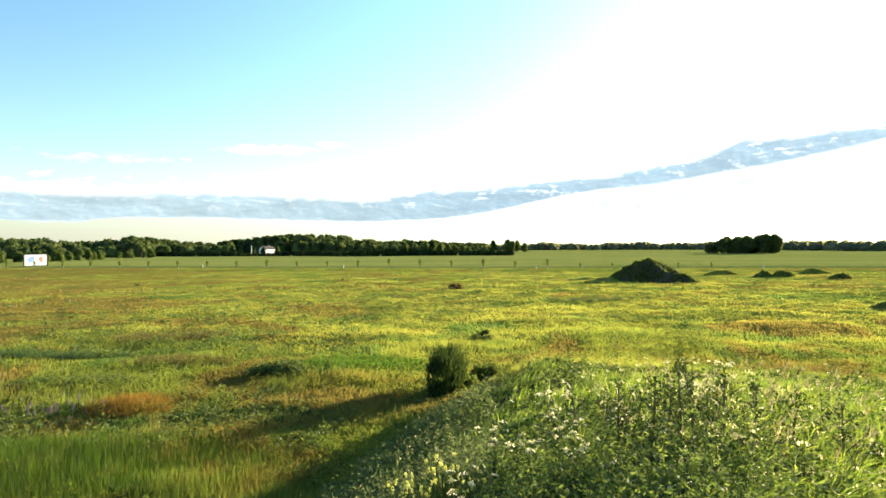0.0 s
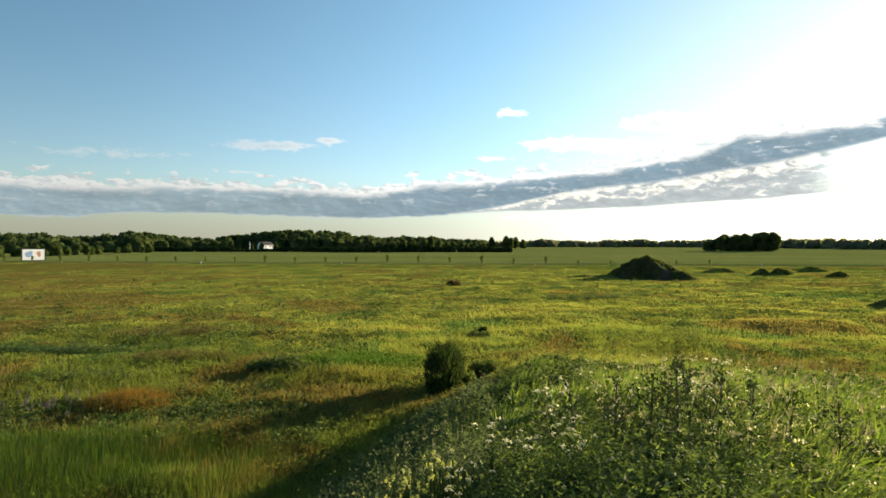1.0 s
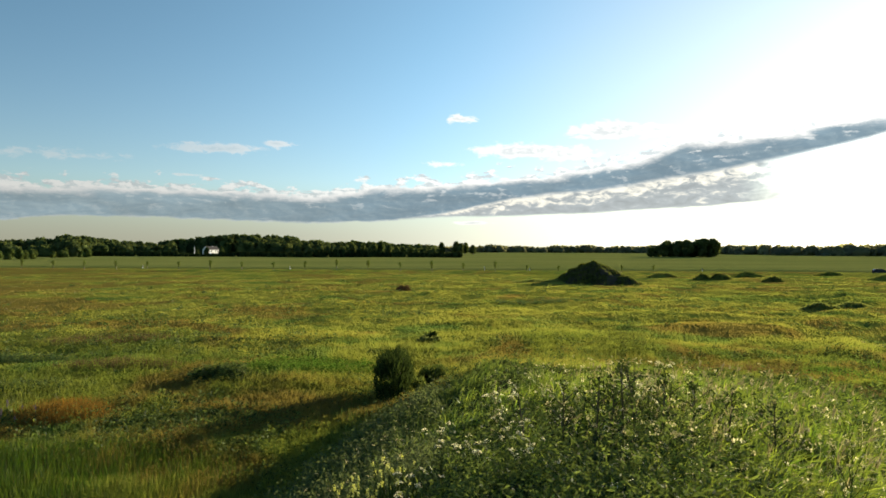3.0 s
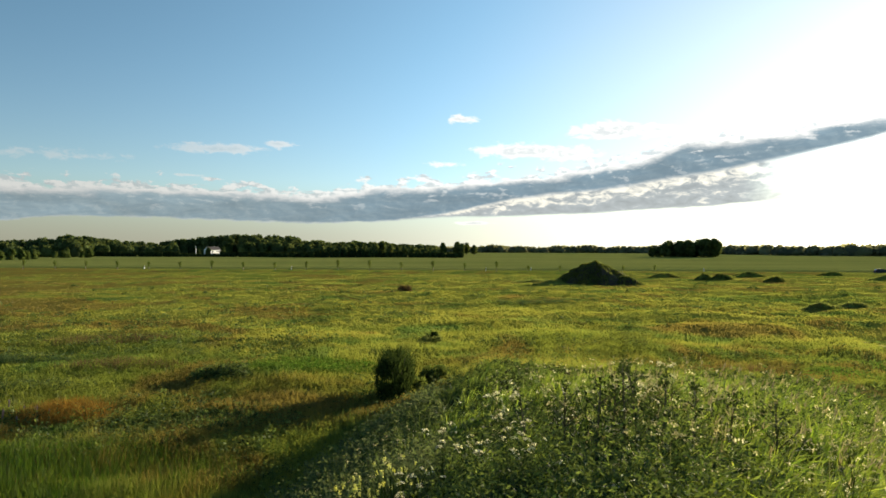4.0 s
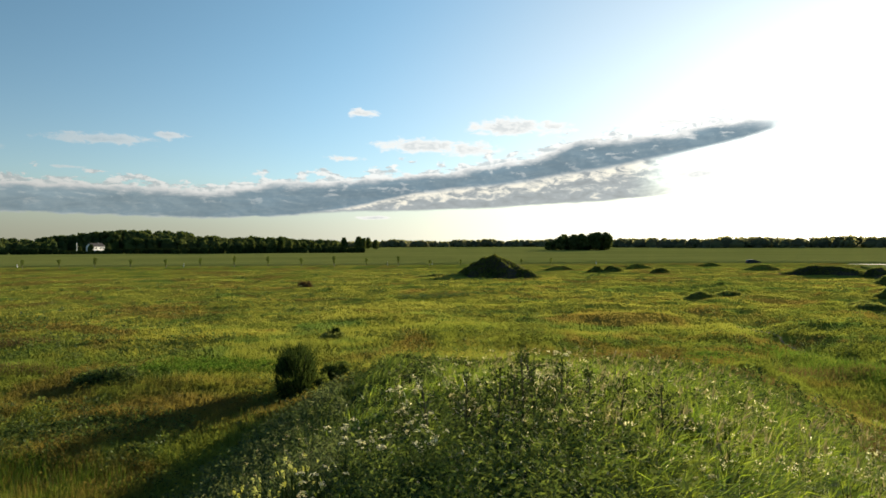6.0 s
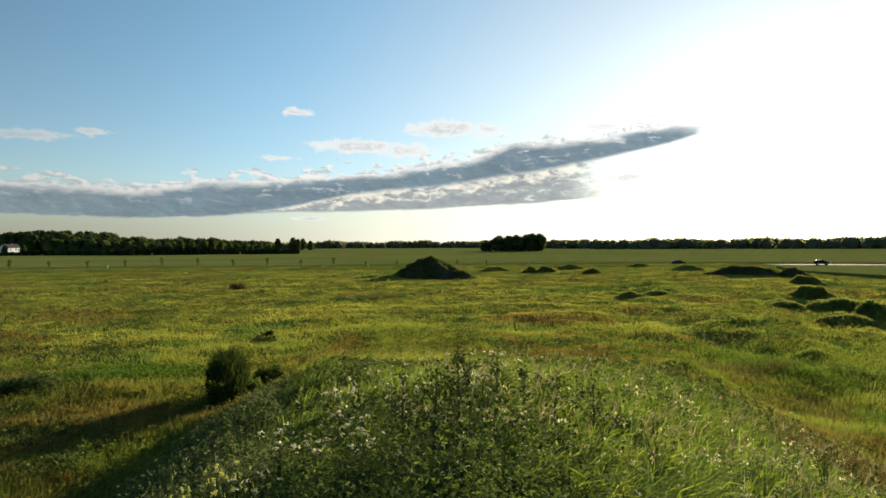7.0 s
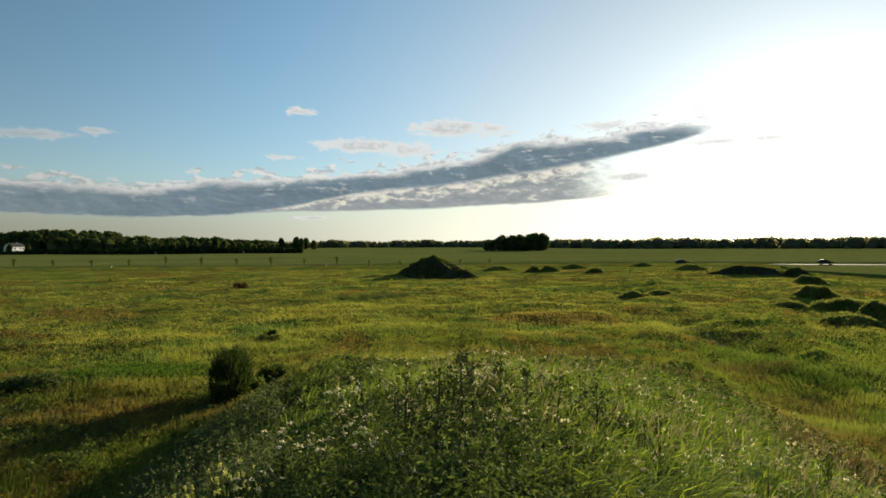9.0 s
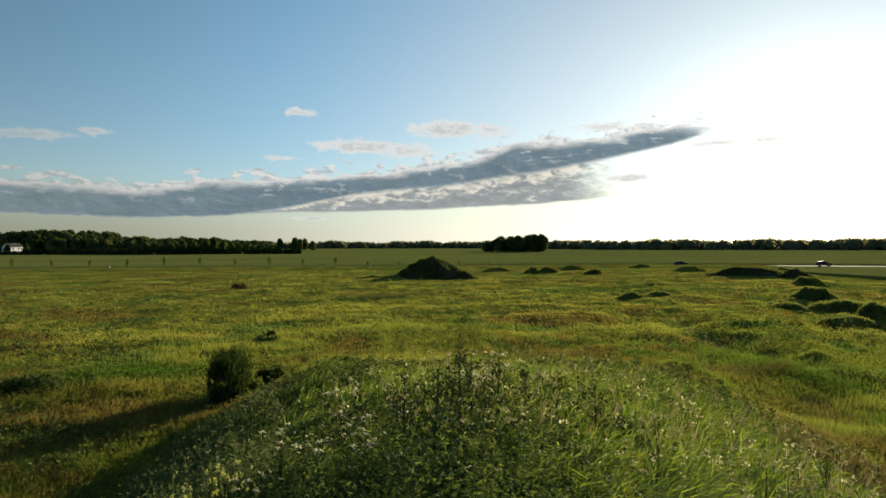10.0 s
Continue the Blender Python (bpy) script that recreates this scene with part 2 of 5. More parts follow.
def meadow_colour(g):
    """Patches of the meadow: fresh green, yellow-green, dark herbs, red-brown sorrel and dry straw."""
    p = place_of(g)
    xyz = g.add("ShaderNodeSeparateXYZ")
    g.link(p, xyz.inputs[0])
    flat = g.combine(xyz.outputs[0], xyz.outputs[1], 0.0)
    # Yellower and brighter far off, greener and darker near: brightness balanced by colour.
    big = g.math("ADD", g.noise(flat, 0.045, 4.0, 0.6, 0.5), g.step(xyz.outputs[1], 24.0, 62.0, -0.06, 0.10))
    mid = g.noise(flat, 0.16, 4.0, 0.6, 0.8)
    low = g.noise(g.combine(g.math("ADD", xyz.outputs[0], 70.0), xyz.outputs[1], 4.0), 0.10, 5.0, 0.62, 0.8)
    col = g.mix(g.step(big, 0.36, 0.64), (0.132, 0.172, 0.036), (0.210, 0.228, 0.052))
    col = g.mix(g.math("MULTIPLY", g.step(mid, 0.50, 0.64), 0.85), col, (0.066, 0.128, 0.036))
    # Brown grass grows commoner to the left, where the colour also tones down brightness.
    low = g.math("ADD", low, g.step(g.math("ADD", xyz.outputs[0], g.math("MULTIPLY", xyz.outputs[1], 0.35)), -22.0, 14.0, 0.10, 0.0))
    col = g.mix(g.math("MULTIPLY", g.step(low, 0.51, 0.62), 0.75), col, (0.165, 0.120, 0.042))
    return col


def vary(g, col, amount=0.3):
    r = g.add("ShaderNodeNewGeometry").outputs["Random Per Island"]
    k = g.math("MULTIPLY_ADD", r, 2 * amount, 1.0 - amount)
    return g.mix(1.0, col, g.combine(k, k, g.math("MULTIPLY_ADD", r, amount, 1.0 - amount)), "MULTIPLY")


def grass_material(name, through=0.72, gloss=0.012):
    m, g = material(name)
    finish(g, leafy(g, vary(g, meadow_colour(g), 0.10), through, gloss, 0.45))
    return m


def leaf_material(name, colour, colour2, through=0.35, amount=0.35, scale=0.8, gloss=0.05):
    m, g = material(name)
    n = g.noise(place_of(g), scale, 3.0, 0.6)
    finish(g, leafy(g, vary(g, g.mix(g.step(n, 0.35, 0.65), colour, colour2), amount), through, gloss))
    return m


def plain_material(name, colour, rough=0.6, scale=3.0, spread=0.25, metal=0.0, spec=0.3):
    m, g = material(name)
    n = g.noise(place_of(g), scale, 5.0, 0.6)
    k = g.math("MULTIPLY_ADD", n, 2 * spread, 1 - spread)
    finish(g, principled(g, g.mix(1.0, (*colour, 1.0), g.combine(k, k, k), "MULTIPLY"), rough, metal, g.noise(place_of(g), scale * 8, 3.0), 0.2, 0.005, spec))
    return m


def ground_material():
    m, g = material("meadow_ground")
    p = place_of(g)
    grain = g.noise(p, 5.0, 6.0, 0.7)
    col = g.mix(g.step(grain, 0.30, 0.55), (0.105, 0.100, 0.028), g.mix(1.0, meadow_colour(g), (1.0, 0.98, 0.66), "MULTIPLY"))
    finish(g, principled(g, col, 1.0, 0.0, grain, 0.8, 0.14, 0.0))
    return m


def crop_material():
    m, g = material("young_cereal")
    p = place_of(g)
    xyz = g.add("ShaderNodeSeparateXYZ")
    g.link(p, xyz.inputs[0])
    broad = g.noise(g.combine(g.math("MULTIPLY", xyz.outputs[0], 0.4), xyz.outputs[1], 0.0), 0.02, 4.0, 0.6)
    fine = g.noise(p, 1.2, 5.0, 0.7)
    col = g.mix(g.step(broad, 0.38, 0.62), (0.160, 0.186, 0.048), (0.196, 0.212, 0.058))
    k = g.math("MULTIPLY_ADD", fine, 0.5, 0.75)
    col = g.mix(1.0, col, g.combine(k, k, k), "MULTIPLY")
    finish(g, principled(g, col, 1.0, 0.0, fine, 0.8, 0.3, 0.0))
    return m


MAT_GROUND = ground_material()
MAT_CROP = crop_material()
MAT_GRASS = grass_material("meadow_grass")
MAT_FORBS = grass_material("meadow_forb_leaves", 0.5, 0.0)
MAT_ASPHALT = plain_material("worn_asphalt", (0.055, 0.055, 0.056), 0.9, 1.5, 0.25, 0.0, 0.06)
MAT_EARTH = plain_material("dark_earth", (0.055, 0.045, 0.030), 0.95, 1.0, 0.4)
MAT_PATH = plain_material("trodden_earth", (0.12, 0.10, 0.052), 0.95, 2.0, 0.3)
MAT_HEAP = leaf_material("weedy_heap_growth", (0.138, 0.180, 0.068), (0.200, 0.228, 0.084), 0.60, 0.3, 0.5, 0.0)
MAT_TREE = leaf_material("broad_leaves", (0.052, 0.080, 0.034), (0.112, 0.140, 0.058), 0.45, 0.3, 0.09, 0.0)
MAT_TREE_PALE = leaf_material("pale_willow_leaves", (0.075, 0.110, 0.038), (0.105, 0.140, 0.048), 0.42, 0.25, 0.15, 0.0)
# Pale grey-green: the haze of distance is mixed into this leaf colour.
MAT_HORIZON = leaf_material("haze_tinted_leaves", (0.175, 0.190, 0.135), (0.205, 0.215, 0.150), 0.55, 0.3, 0.05, 0.0)
MAT_HEDGE = leaf_material("dark_hedge_leaves", (0.022, 0.036, 0.015), (0.034, 0.050, 0.019), 0.2, 0.3, 0.15, 0.0)
MAT_BUSH = leaf_material("dark_bush_needles", (0.026, 0.044, 0.018), (0.046, 0.072, 0.026), 0.40, 0.4, 3.0, 0.0)
MAT_SAPLING = leaf_material("young_linden_leaves", (0.095, 0.135, 0.045), (0.125, 0.165, 0.055), 0.5, 0.35, 1.0, 0.0)
MAT_BARK = plain_material("grey_bark", (0.11, 0.09, 0.07), 0.9, 6.0, 0.4)
MAT_STAKE = plain_material("pale_wood_stake", (0.42, 0.36, 0.26), 0.8, 5.0)
MAT_WHITE = plain_material("white_paint", (0.78, 0.78, 0.76), 0.5, 2.0, 0.08)

# ---------------------------------------------------------------- helpers for meshes


def part(name, data, mat, parent=None, label=""):
    """Link a bmesh or a mesh as one object, under a thing or a part."""
    if isinstance(data, bmesh.types.BMesh):
        me = bpy.data.meshes.new(name)
        data.to_mesh(me)
        data.free()
    else:
        me = data
    if mat is not None and not me.materials:
        me.materials.append(mat)
    ob = new(name, me)
    if parent is not None:
        ob.parent = parent
    if label:
        ob["label"] = label
    return ob


def tri_mesh(name, verts, tris, smooth=False):
    """A mesh from numpy arrays: vertices (n, 3) and triangles (m, 3)."""
    verts, tris = np.asarray(verts, np.float32), np.asarray(tris, np.int32)
    me = bpy.data.meshes.new(name)
    me.vertices.add(len(verts))
    me.vertices.foreach_set("co", verts.ravel())
    me.loops.add(tris.size)
    me.loops.foreach_set("vertex_index", tris.ravel())
    me.polygons.add(len(tris))
    me.polygons.foreach_set("loop_start", np.arange(0, tris.size, 3, dtype=np.int32))
    if smooth:
        me.polygons.foreach_set("use_smooth", np.ones(len(tris), bool))
    me.update(calc_edges=True)
    return me


def joined(pieces):
    vs, ts, n = [], [], 0
    for v, t in pieces:
        vs.append(v), ts.append(t + n)
        n += len(v)
    return np.concatenate(vs), np.concatenate(ts)


def grid_tris(rows, cols, wrap=False):
    c = cols if wrap else cols - 1
    i, j = np.meshgrid(np.arange(rows - 1), np.arange(c), indexing="ij")
    a, b = i * cols + j, i * cols + (j + 1) % cols
    d, e = a + cols, b + cols
    return np.concatenate([np.stack([a, b, e], -1).reshape(-1, 3), np.stack([a, e, d], -1).reshape(-1, 3)])


def lattice(x, y, seed):
    """Smooth value noise, 0..1."""
    table = np.random.default_rng(seed).random((64, 64))
    xi, yi = np.floor(x).astype(int), np.floor(y).astype(int)
    fx, fy = x - xi, y - yi
    fx, fy = fx * fx * (3 - 2 * fx), fy * fy * (3 - 2 * fy)
    xi, yi = xi % 64, yi % 64
    x1, y1 = (xi + 1) % 64, (yi + 1) % 64
    return ((table[xi, yi] * (1 - fx) + table[x1, yi] * fx) * (1 - fy) + (table[xi, y1] * (1 - fx) + table[x1, y1] * fx) * fy)


def softly(v, lo, hi):
    k = np.clip((v - lo) / (hi - lo), 0, 1)
    return k * k * (3 - 2 * k)


def bar(bm, a, b, r0, r1, sides=6):
    """A tapered round bar from a to b."""
    a, b = Vector(a), Vector(b)
    q = (b - a).to_track_quat("Z", "Y")
    rings = []
    for p, r in ((a, r0), (b, r1)):
        rings.append([bm.verts.new(p + q @ Vector((r * math.cos(k * math.tau / sides), r * math.sin(k * math.tau / sides), 0))) for k in range(sides)])
    for k in range(sides):
        bm.faces.new((rings[0][k], rings[0][(k + 1) % sides], rings[1][(k + 1) % sides], rings[1][k]))
    bm.faces.new(rings[0][::-1]), bm.faces.new(rings[1])


def box(bm, x0, y0, z0, x1, y1, z1, bevel=0.0):
    made = bmesh.ops.create_cube(bm, size=1.0, matrix=Matrix.Translation(((x0 + x1) / 2, (y0 + y1) / 2, (z0 + z1) / 2)) @ Matrix.Diagonal((x1 - x0, y1 - y0, z1 - z0, 1)))
    if bevel:
        edges = {e for v in made["verts"] for e in v.link_edges}
        bmesh.ops.bevel(bm, geom=list(edges), offset=bevel, segments=2, affect="EDGES")


def leaf_cloud(rng, lobes, count, size, shell=0.55, droop=0.0):
    """Small triangles spread over and in ellipsoid lobes (x, y, z, rx, ry, rz): the leaves of a crown."""
    lobes = np.asarray(lobes, float)
    area = lobes[:, 3] * lobes[:, 5]
    pick = rng.choice(len(lobes), count, p=area / area.sum())
    d = rng.normal(size=(count, 3))
    d /= np.linalg.norm(d, axis=1)[:, None]
    r = shell + (1.08 - shell) * rng.random(count) ** 0.6
    c = lobes[pick, :3] + d * lobes[pick, 3:] * r[:, None]
    s = size * (0.6 + 0.8 * rng.random(count))
    u = rng.normal(size=(count, 3))
    u /= np.linalg.norm(u, axis=1)[:, None]
    v = np.cross(u, rng.normal(size=(count, 3)))
    v /= np.linalg.norm(v, axis=1)[:, None] + 1e-9
    verts = np.stack([c - u * s[:, None] * 0.6, c + u * s[:, None] * 0.6 - v * s[:, None] * 0.3, c + v * s[:, None] * 0.75], 1).reshape(-1, 3)
    return verts, np.arange(count * 3).reshape(-1, 3)


def lump(lobe, k=0.8, n=8, m=6, seed=0):
    """A low, uneven ellipsoid that fills the inside of a crown."""
    x, y, z, rx, ry, rz = lobe
    rng = np.random.default_rng(seed)
    th = np.linspace(0, math.tau, n, endpoint=False)
    ph = np.linspace(0.06, math.pi - 0.06, m)
    P, T = np.meshgrid(ph, th, indexing="ij")
    j = k * (0.85 + 0.3 * rng.random(P.shape))
    v = np.stack([x + rx * j * np.sin(P) * np.cos(T), y + ry * j * np.sin(P) * np.sin(T), z + rz * j * np.cos(P)], -1).reshape(-1, 3)
    return v, grid_tris(m, n, True)[:, ::-1]


def crown_lobes(rng, height, width, base=0.2, count=7):
    """Lobes of a broad crown that stands on the ground at the origin."""
    lobes = []
    for i in range(count):
        h = base + (1 - base) * (0.15 + 0.72 * rng.random())
        reach = 0.30 * width * math.sqrt(max(0.05, 1 - (2 * (h - base) / (1 - base) - 0.9) ** 2))
        a = rng.random() * math.tau
        r = width * (0.20 + 0.12 * rng.random())
        lobes.append((reach * math.cos(a) * 0.8, reach * math.sin(a) * 0.8, min(h * height, height - r * 0.8), r, r, r * (0.8 + 0.3 * rng.random())))
    lobes.append((0, 0, height * (base + 1) / 2, width * 0.33, width * 0.33, height * (1 - base) * 0.45))
    return lobes


def blades(rng, base, height, width, lean, bend=False, turned=None):
    """Grass blades: one bent strip, or one triangle for each far blade. lean: (n, 2) tip offset in heights. turned: the way most of them face, to the light."""
    n = len(base)
    a = rng.random(n) * math.tau if turned is None else turned + 0.55 * rng.normal(size=n)
    side = np.stack([np.cos(a), np.sin(a), np.zeros(n)], -1) * (width / 2)[:, None]
    tip = base + np.stack([lean[:, 0] * height, lean[:, 1] * height, height * np.sqrt(np.clip(1 - (lean ** 2).sum(1), 0.1, 1))], -1)
    if not bend:
        v = np.stack([base - side, base + side, tip], 1).reshape(-1, 3)
        return v, np.arange(3 * n).reshape(-1, 3)
    mid = base + np.stack([lean[:, 0] * height * 0.28, lean[:, 1] * height * 0.28, height * 0.6], -1)
    v = np.stack([base - side, base + side, mid - side * 0.8, mid + side * 0.8, tip], 1).reshape(-1, 3)
    o = (np.arange(n) * 5)[:, None]
    t = np.concatenate([o + np.array([[0, 1, 3]]), o + np.array([[0, 3, 2]]), o + np.array([[2, 3, 4]])])
    return v, t


def arching(rng, base, length, width, way, droop):
    """Broad blades that rise and bend over. way: (n, 2) direction of the bend; droop 0..1."""
    n = len(base)
    way3 = np.concatenate([way / (np.linalg.norm(way, axis=1)[:, None] + 1e-9), np.zeros((n, 1))], 1)
    twist = rng.normal(size=n) * 0.7
    across = np.stack([-way3[:, 1], way3[:, 0], np.zeros(n)], -1)
    side = (across * np.cos(twist)[:, None] + np.array([0, 0, 1.0]) * np.sin(twist)[:, None] * 0.7) * (width / 2)[:, None]
    up, p, rows = np.array([0, 0, 1.0]), base, []
    for k, (wide, turn) in enumerate(((0.8, 0.10), (1.0, 0.45), (0.75, 1.05))):
        rows += [p - side * wide, p + side * wide]
        a = (turn * (0.35 + 1.0 * droop))[:, None]
        p = p + (up * np.cos(a) + way3 * np.sin(a)) * (length * (0.42, 0.32, 0.26)[k])[:, None]
    v = np.stack(rows + [p], 1).reshape(-1, 3)
    o = (np.arange(n) * 7)[:, None]
    return v, np.concatenate([o + np.array([q]) for q in ([0, 1, 3], [0, 3, 2], [2, 3, 5], [2, 5, 4], [4, 5, 6])])


# ---------------------------------------------------------------- the lie of the land
AXIS = radians(20.0)             # the bank on which one stands runs this way


def bank_height(x, y):
    s, n = x * math.sin(AXIS) + y * math.cos(AXIS), x * math.cos(AXIS) - y * math.sin(AXIS)
    crest = 4.86 - np.where(s > 0, 0.0078, 0.020) * np.minimum(s, 10.5) ** 2 - 0.164 * np.clip(s - 10.5, 0, None)
    flank = np.where(n > 0, (10.9 - n) * 0.50, (7.8 + n) * 0.66)
    q = 0.5 * (crest + flank - np.sqrt((crest - flank) ** 2 + 0.35))
    return 0.5 * (q + np.sqrt(q * q + 0.35))


HUMMOCKS = ((18.0, 23.4, 1.5, 0.50), (29.8, 27.6, 0.9, 0.45), (33.2, 36.3, 1.1, 0.36), (34.6, 41.6, 1.5, 0.32), (37.2, 40.6, 1.0, 0.25), (40.8, 53.4, 1.6, 0.30),
            (30.0, 57.5, 2.0, 0.25), (22.4, 38.0, 1.6, 0.22), (21.0, 31.0, 1.3, 0.22), (38.0, 62.0, 1.8, 0.30), (53.0, 76.0, 2.0, 0.35))


def land(x, y):
    """Height of the ground."""
    x, y = np.asarray(x, float), np.asarray(y, float)
    r = np.hypot(x, y)
    far = 1 - softly(r, 120, 170)
    h = (lattice(x / 22 + 9, y / 22 + 5, 1) - 0.5) * 0.5 + (lattice(x / 5 + 3, y / 5 + 31, 2) - 0.5) * 0.34 + (lattice(x / 2.3 + 13, y / 2.3 + 1, 22) - 0.5) * 0.16
    # old dumping ground on the sunny side: low ridges and hollows
    turn = 0.86
    u, v = x * math.cos(turn) + y * math.sin(turn), -x * math.sin(turn) + y * math.cos(turn)
    rough = softly(x - 0.22 * y, 2, 22) * (1 - softly(r, 95, 130))
    h = h + rough * ((lattice(u / 14 + 2, v / 3.6 + 8, 3) - 0.5) * 0.55 + (lattice(u / 5 + 12, v / 2.4 + 40, 4) - 0.5) * 0.34)
    clear = softly(np.hypot(x / 1.0, y / 1.0), 8, 20)
    for cx, cy, wide, high in HUMMOCKS:
        h = h + high * np.exp(-((x - cx) ** 2 + (y - cy) ** 2) / wide ** 2)
    # one longer grassy ridge beside the path
    bend = 27.4 - 0.018 * (y - 34.0) ** 2
    h = h + 0.20 * np.exp(-((x - bend) / 1.2) ** 2) * softly(y, 22, 27) * (1 - softly(y, 37, 43))
    return h * far * clear + bank_height(x, y)


def road_line(x):
    return 183.5 - 0.2 * x - 0.004 * np.clip(x - 100, 0, 90) ** 2 - 0.72 * np.clip(x - 190, 0, None)


def make_ground():
    radii = np.concatenate([[0.0001], np.linspace(0.5, 24, 60), np.geomspace(24.4, 260, 150), np.geomspace(280, 4800, 26)])
    th = np.linspace(0, math.tau, 520, endpoint=False)
    Rr, Tt = np.meshgrid(radii, th, indexing="ij")
    x, y = Rr * np.sin(Tt) - 0.23, Rr * np.cos(Tt) - 0.31
    v = np.stack([x, y, land(x, y)], -1).reshape(-1, 3)
    me = tri_mesh("ground", v, grid_tris(len(radii), len(th), True)[:, ::-1], True)
    tagged(part("ground", me, MAT_GROUND), "rough meadow ground with low ridges and a grassy bank", "ground", kind="structure")


def make_road():
    xs = np.linspace(-420, 260, 171)
    yc = road_line(xs)
    dy = np.gradient(yc, xs)
    nrm = np.stack([-dy, np.ones_like(dy)], -1) / np.hypot(1, dy)[:, None]
    berm = 0.10 + 0.45 * (1 - softly(xs, 132, 150))
    prof = ((-14.0, -0.05), (-5.4, berm), (-3.5, 0.06), (0, 0.12), (3.5, 0.06), (5.0, 0.3), (8.2, 0.0))
    def strip(k0, k1, name, mat, label, cat):
        rows = []
        for o, z in prof[k0:k1]:
            rows.append(np.stack([xs + nrm[:, 0] * o, yc + nrm[:, 1] * o, np.zeros_like(xs) + z], -1))
        v = np.concatenate(rows)
        tagged(part(name, tri_mesh(name, v, grid_tris(k1 - k0, len(xs))[:, ::-1]), mat), label, cat, kind="structure")
    strip(0, 3, "verge_near", MAT_GROUND, "grassy near verge of the country road", "verge")
    strip(2, 5, "road", MAT_ASPHALT, "worn grey asphalt country road between the fields", "road")
    strip(4, 7, "verge_far", MAT_GROUND, "grassy far verge of the country road", "verge")


def make_crop():
    xs = np.linspace(-700, 1100, 121)
    k = np.concatenate([np.arange(0, 8.0), np.geomspace(9, 1000, 54)])
    K, Xs = np.meshgrid(k, xs, indexing="ij")
    y = road_line(np.clip(Xs, -420, 250)) + 8.0 + K
    z = -0.1 + 0.65 * softly(K, 0, 7) + (lattice(Xs / 60 + 5, y / 40 + 9, 6) - 0.5) * 0.5 * softly(K, 2, 30)
    v = np.stack([Xs, y, z], -1).reshape(-1, 3)
    me = tri_mesh("cereal_field", v, grid_tris(len(k), len(xs))[:, ::-1], True)
    tagged(part("cereal_field", me, MAT_CROP), "wide field of young green cereal beyond the road", "field", kind="structure")


def make_near_crop():
    """The corner of a second cereal field on this side of the road."""
    rim = [(112, 107), (128, 129), (170, 108), (215, 55), (160, 20), (108, 83)]
    bm = bmesh.new()
    top = [bm.verts.new((x, y, 0.45)) for x, y in rim]
    low = [bm.verts.new((x, y, -0.3)) for x, y in rim]
    bm.faces.new(top[::-1])
    for k in range(len(rim)):
        j = (k + 1) % len(rim)
        bm.faces.new((low[k], top[k], top[j], low[j]))
    bmesh.ops.recalc_face_normals(bm, faces=bm.faces)
    tagged(part("cereal_field_near", bm, MAT_CROP), "corner of a green cereal field on the near side of the road", "field", kind="structure")


PATH = ((20.0, 8.0), (26.0, 20.8), (27.5, 25.7), (29.5, 33.3), (31.0, 37.6), (33.5, 46.0))


def make_footpath():
    """A narrow trodden path through the rough ground."""
    pts = []
    for (x0, y0), (x1, y1) in zip(PATH, PATH[1:]):
        for k in range(12):
            pts.append((x0 + (x1 - x0) * k / 12, y0 + (y1 - y0) * k / 12))
    p = np.array(pts)
    d = np.gradient(p, axis=0)
    nrm = np.stack([d[:, 1], -d[:, 0]], -1) / np.hypot(d[:, 0], d[:, 1])[:, None]
    wob = (lattice(np.arange(len(p)) / 5.0, np.zeros(len(p)), 61) - 0.5)[:, None] * 0.5
    rows = []
    for o in (-0.08, 0.0, 0.08):
        q = p + nrm * (o + wob)
        rows.append(np.stack([q[:, 0], q[:, 1], land(q[:, 0], q[:, 1]) + 0.02], -1))
    me = tri_mesh("footpath", np.concatenate(rows), grid_tris(3, len(p)))
    tagged(part("footpath", me, MAT_PATH), "narrow trodden earth path through the meadow", "path", kind="structure")


def path_gap(x, y):
    """Distance to the path."""
    best = np.full(np.shape(x), 99.0)
    for (x0, y0), (x1, y1) in zip(PATH, PATH[1:]):
        dx, dy = x1 - x0, y1 - y0
        k = np.clip(((x - x0) * dx + (y - y0) * dy) / (dx * dx + dy * dy), 0, 1)
        best = np.minimum(best, np.hypot(x - x0 - k * dx, y - y0 - k * dy))
    return best


make_ground()
make_footpath()
make_near_crop()
make_road()
make_crop()

# ---------------------------------------------------------------- woods, hedge, trees in the distance


def polar(az, r):
    return r * math.sin(radians(az)), r * math.cos(radians(az))


def wood(name, rng, spots, mat, label, leaf, per_tree=150):
    """A far wood as one mass of many rounded crowns. spots: x, y, height, width."""
    pieces = []
    for i, (x, y, h, w) in enumerate(spots):
        r = w * 0.30
        lobes = [(x, y, h - r * 0.95, r * 1.15, r * 1.15, r)]
        for k in range(3):
            a = rng.random() * math.tau
            lobes.append((x + r * 1.0 * math.cos(a), y + r * 1.0 * math.sin(a), h - r * (1.1 + 1.5 * rng.random()), r * (0.7 + 0.4 * rng.random()), r * 0.9, r * 0.8))
        pieces.append(leaf_cloud(rng, lobes, per_tree, leaf, 0.80))
        pieces.extend(lump(l, 0.92, 7, 5, i * 9 + j) for j, l in enumerate(lobes))
        pieces.append(lump((x, y, h * 0.36, w * 0.52, w * 0.45, h * 0.44), 0.95, 7, 5, i))
    v, t = joined(pieces)
    ob = part(name, tri_mesh(name, v, t), mat)
    return tagged(ob, label, "woodland", kind="stuff")


def profile(az, pts):
    return float(np.interp(az, [p[0] for p in pts], [p[1] for p in pts]))


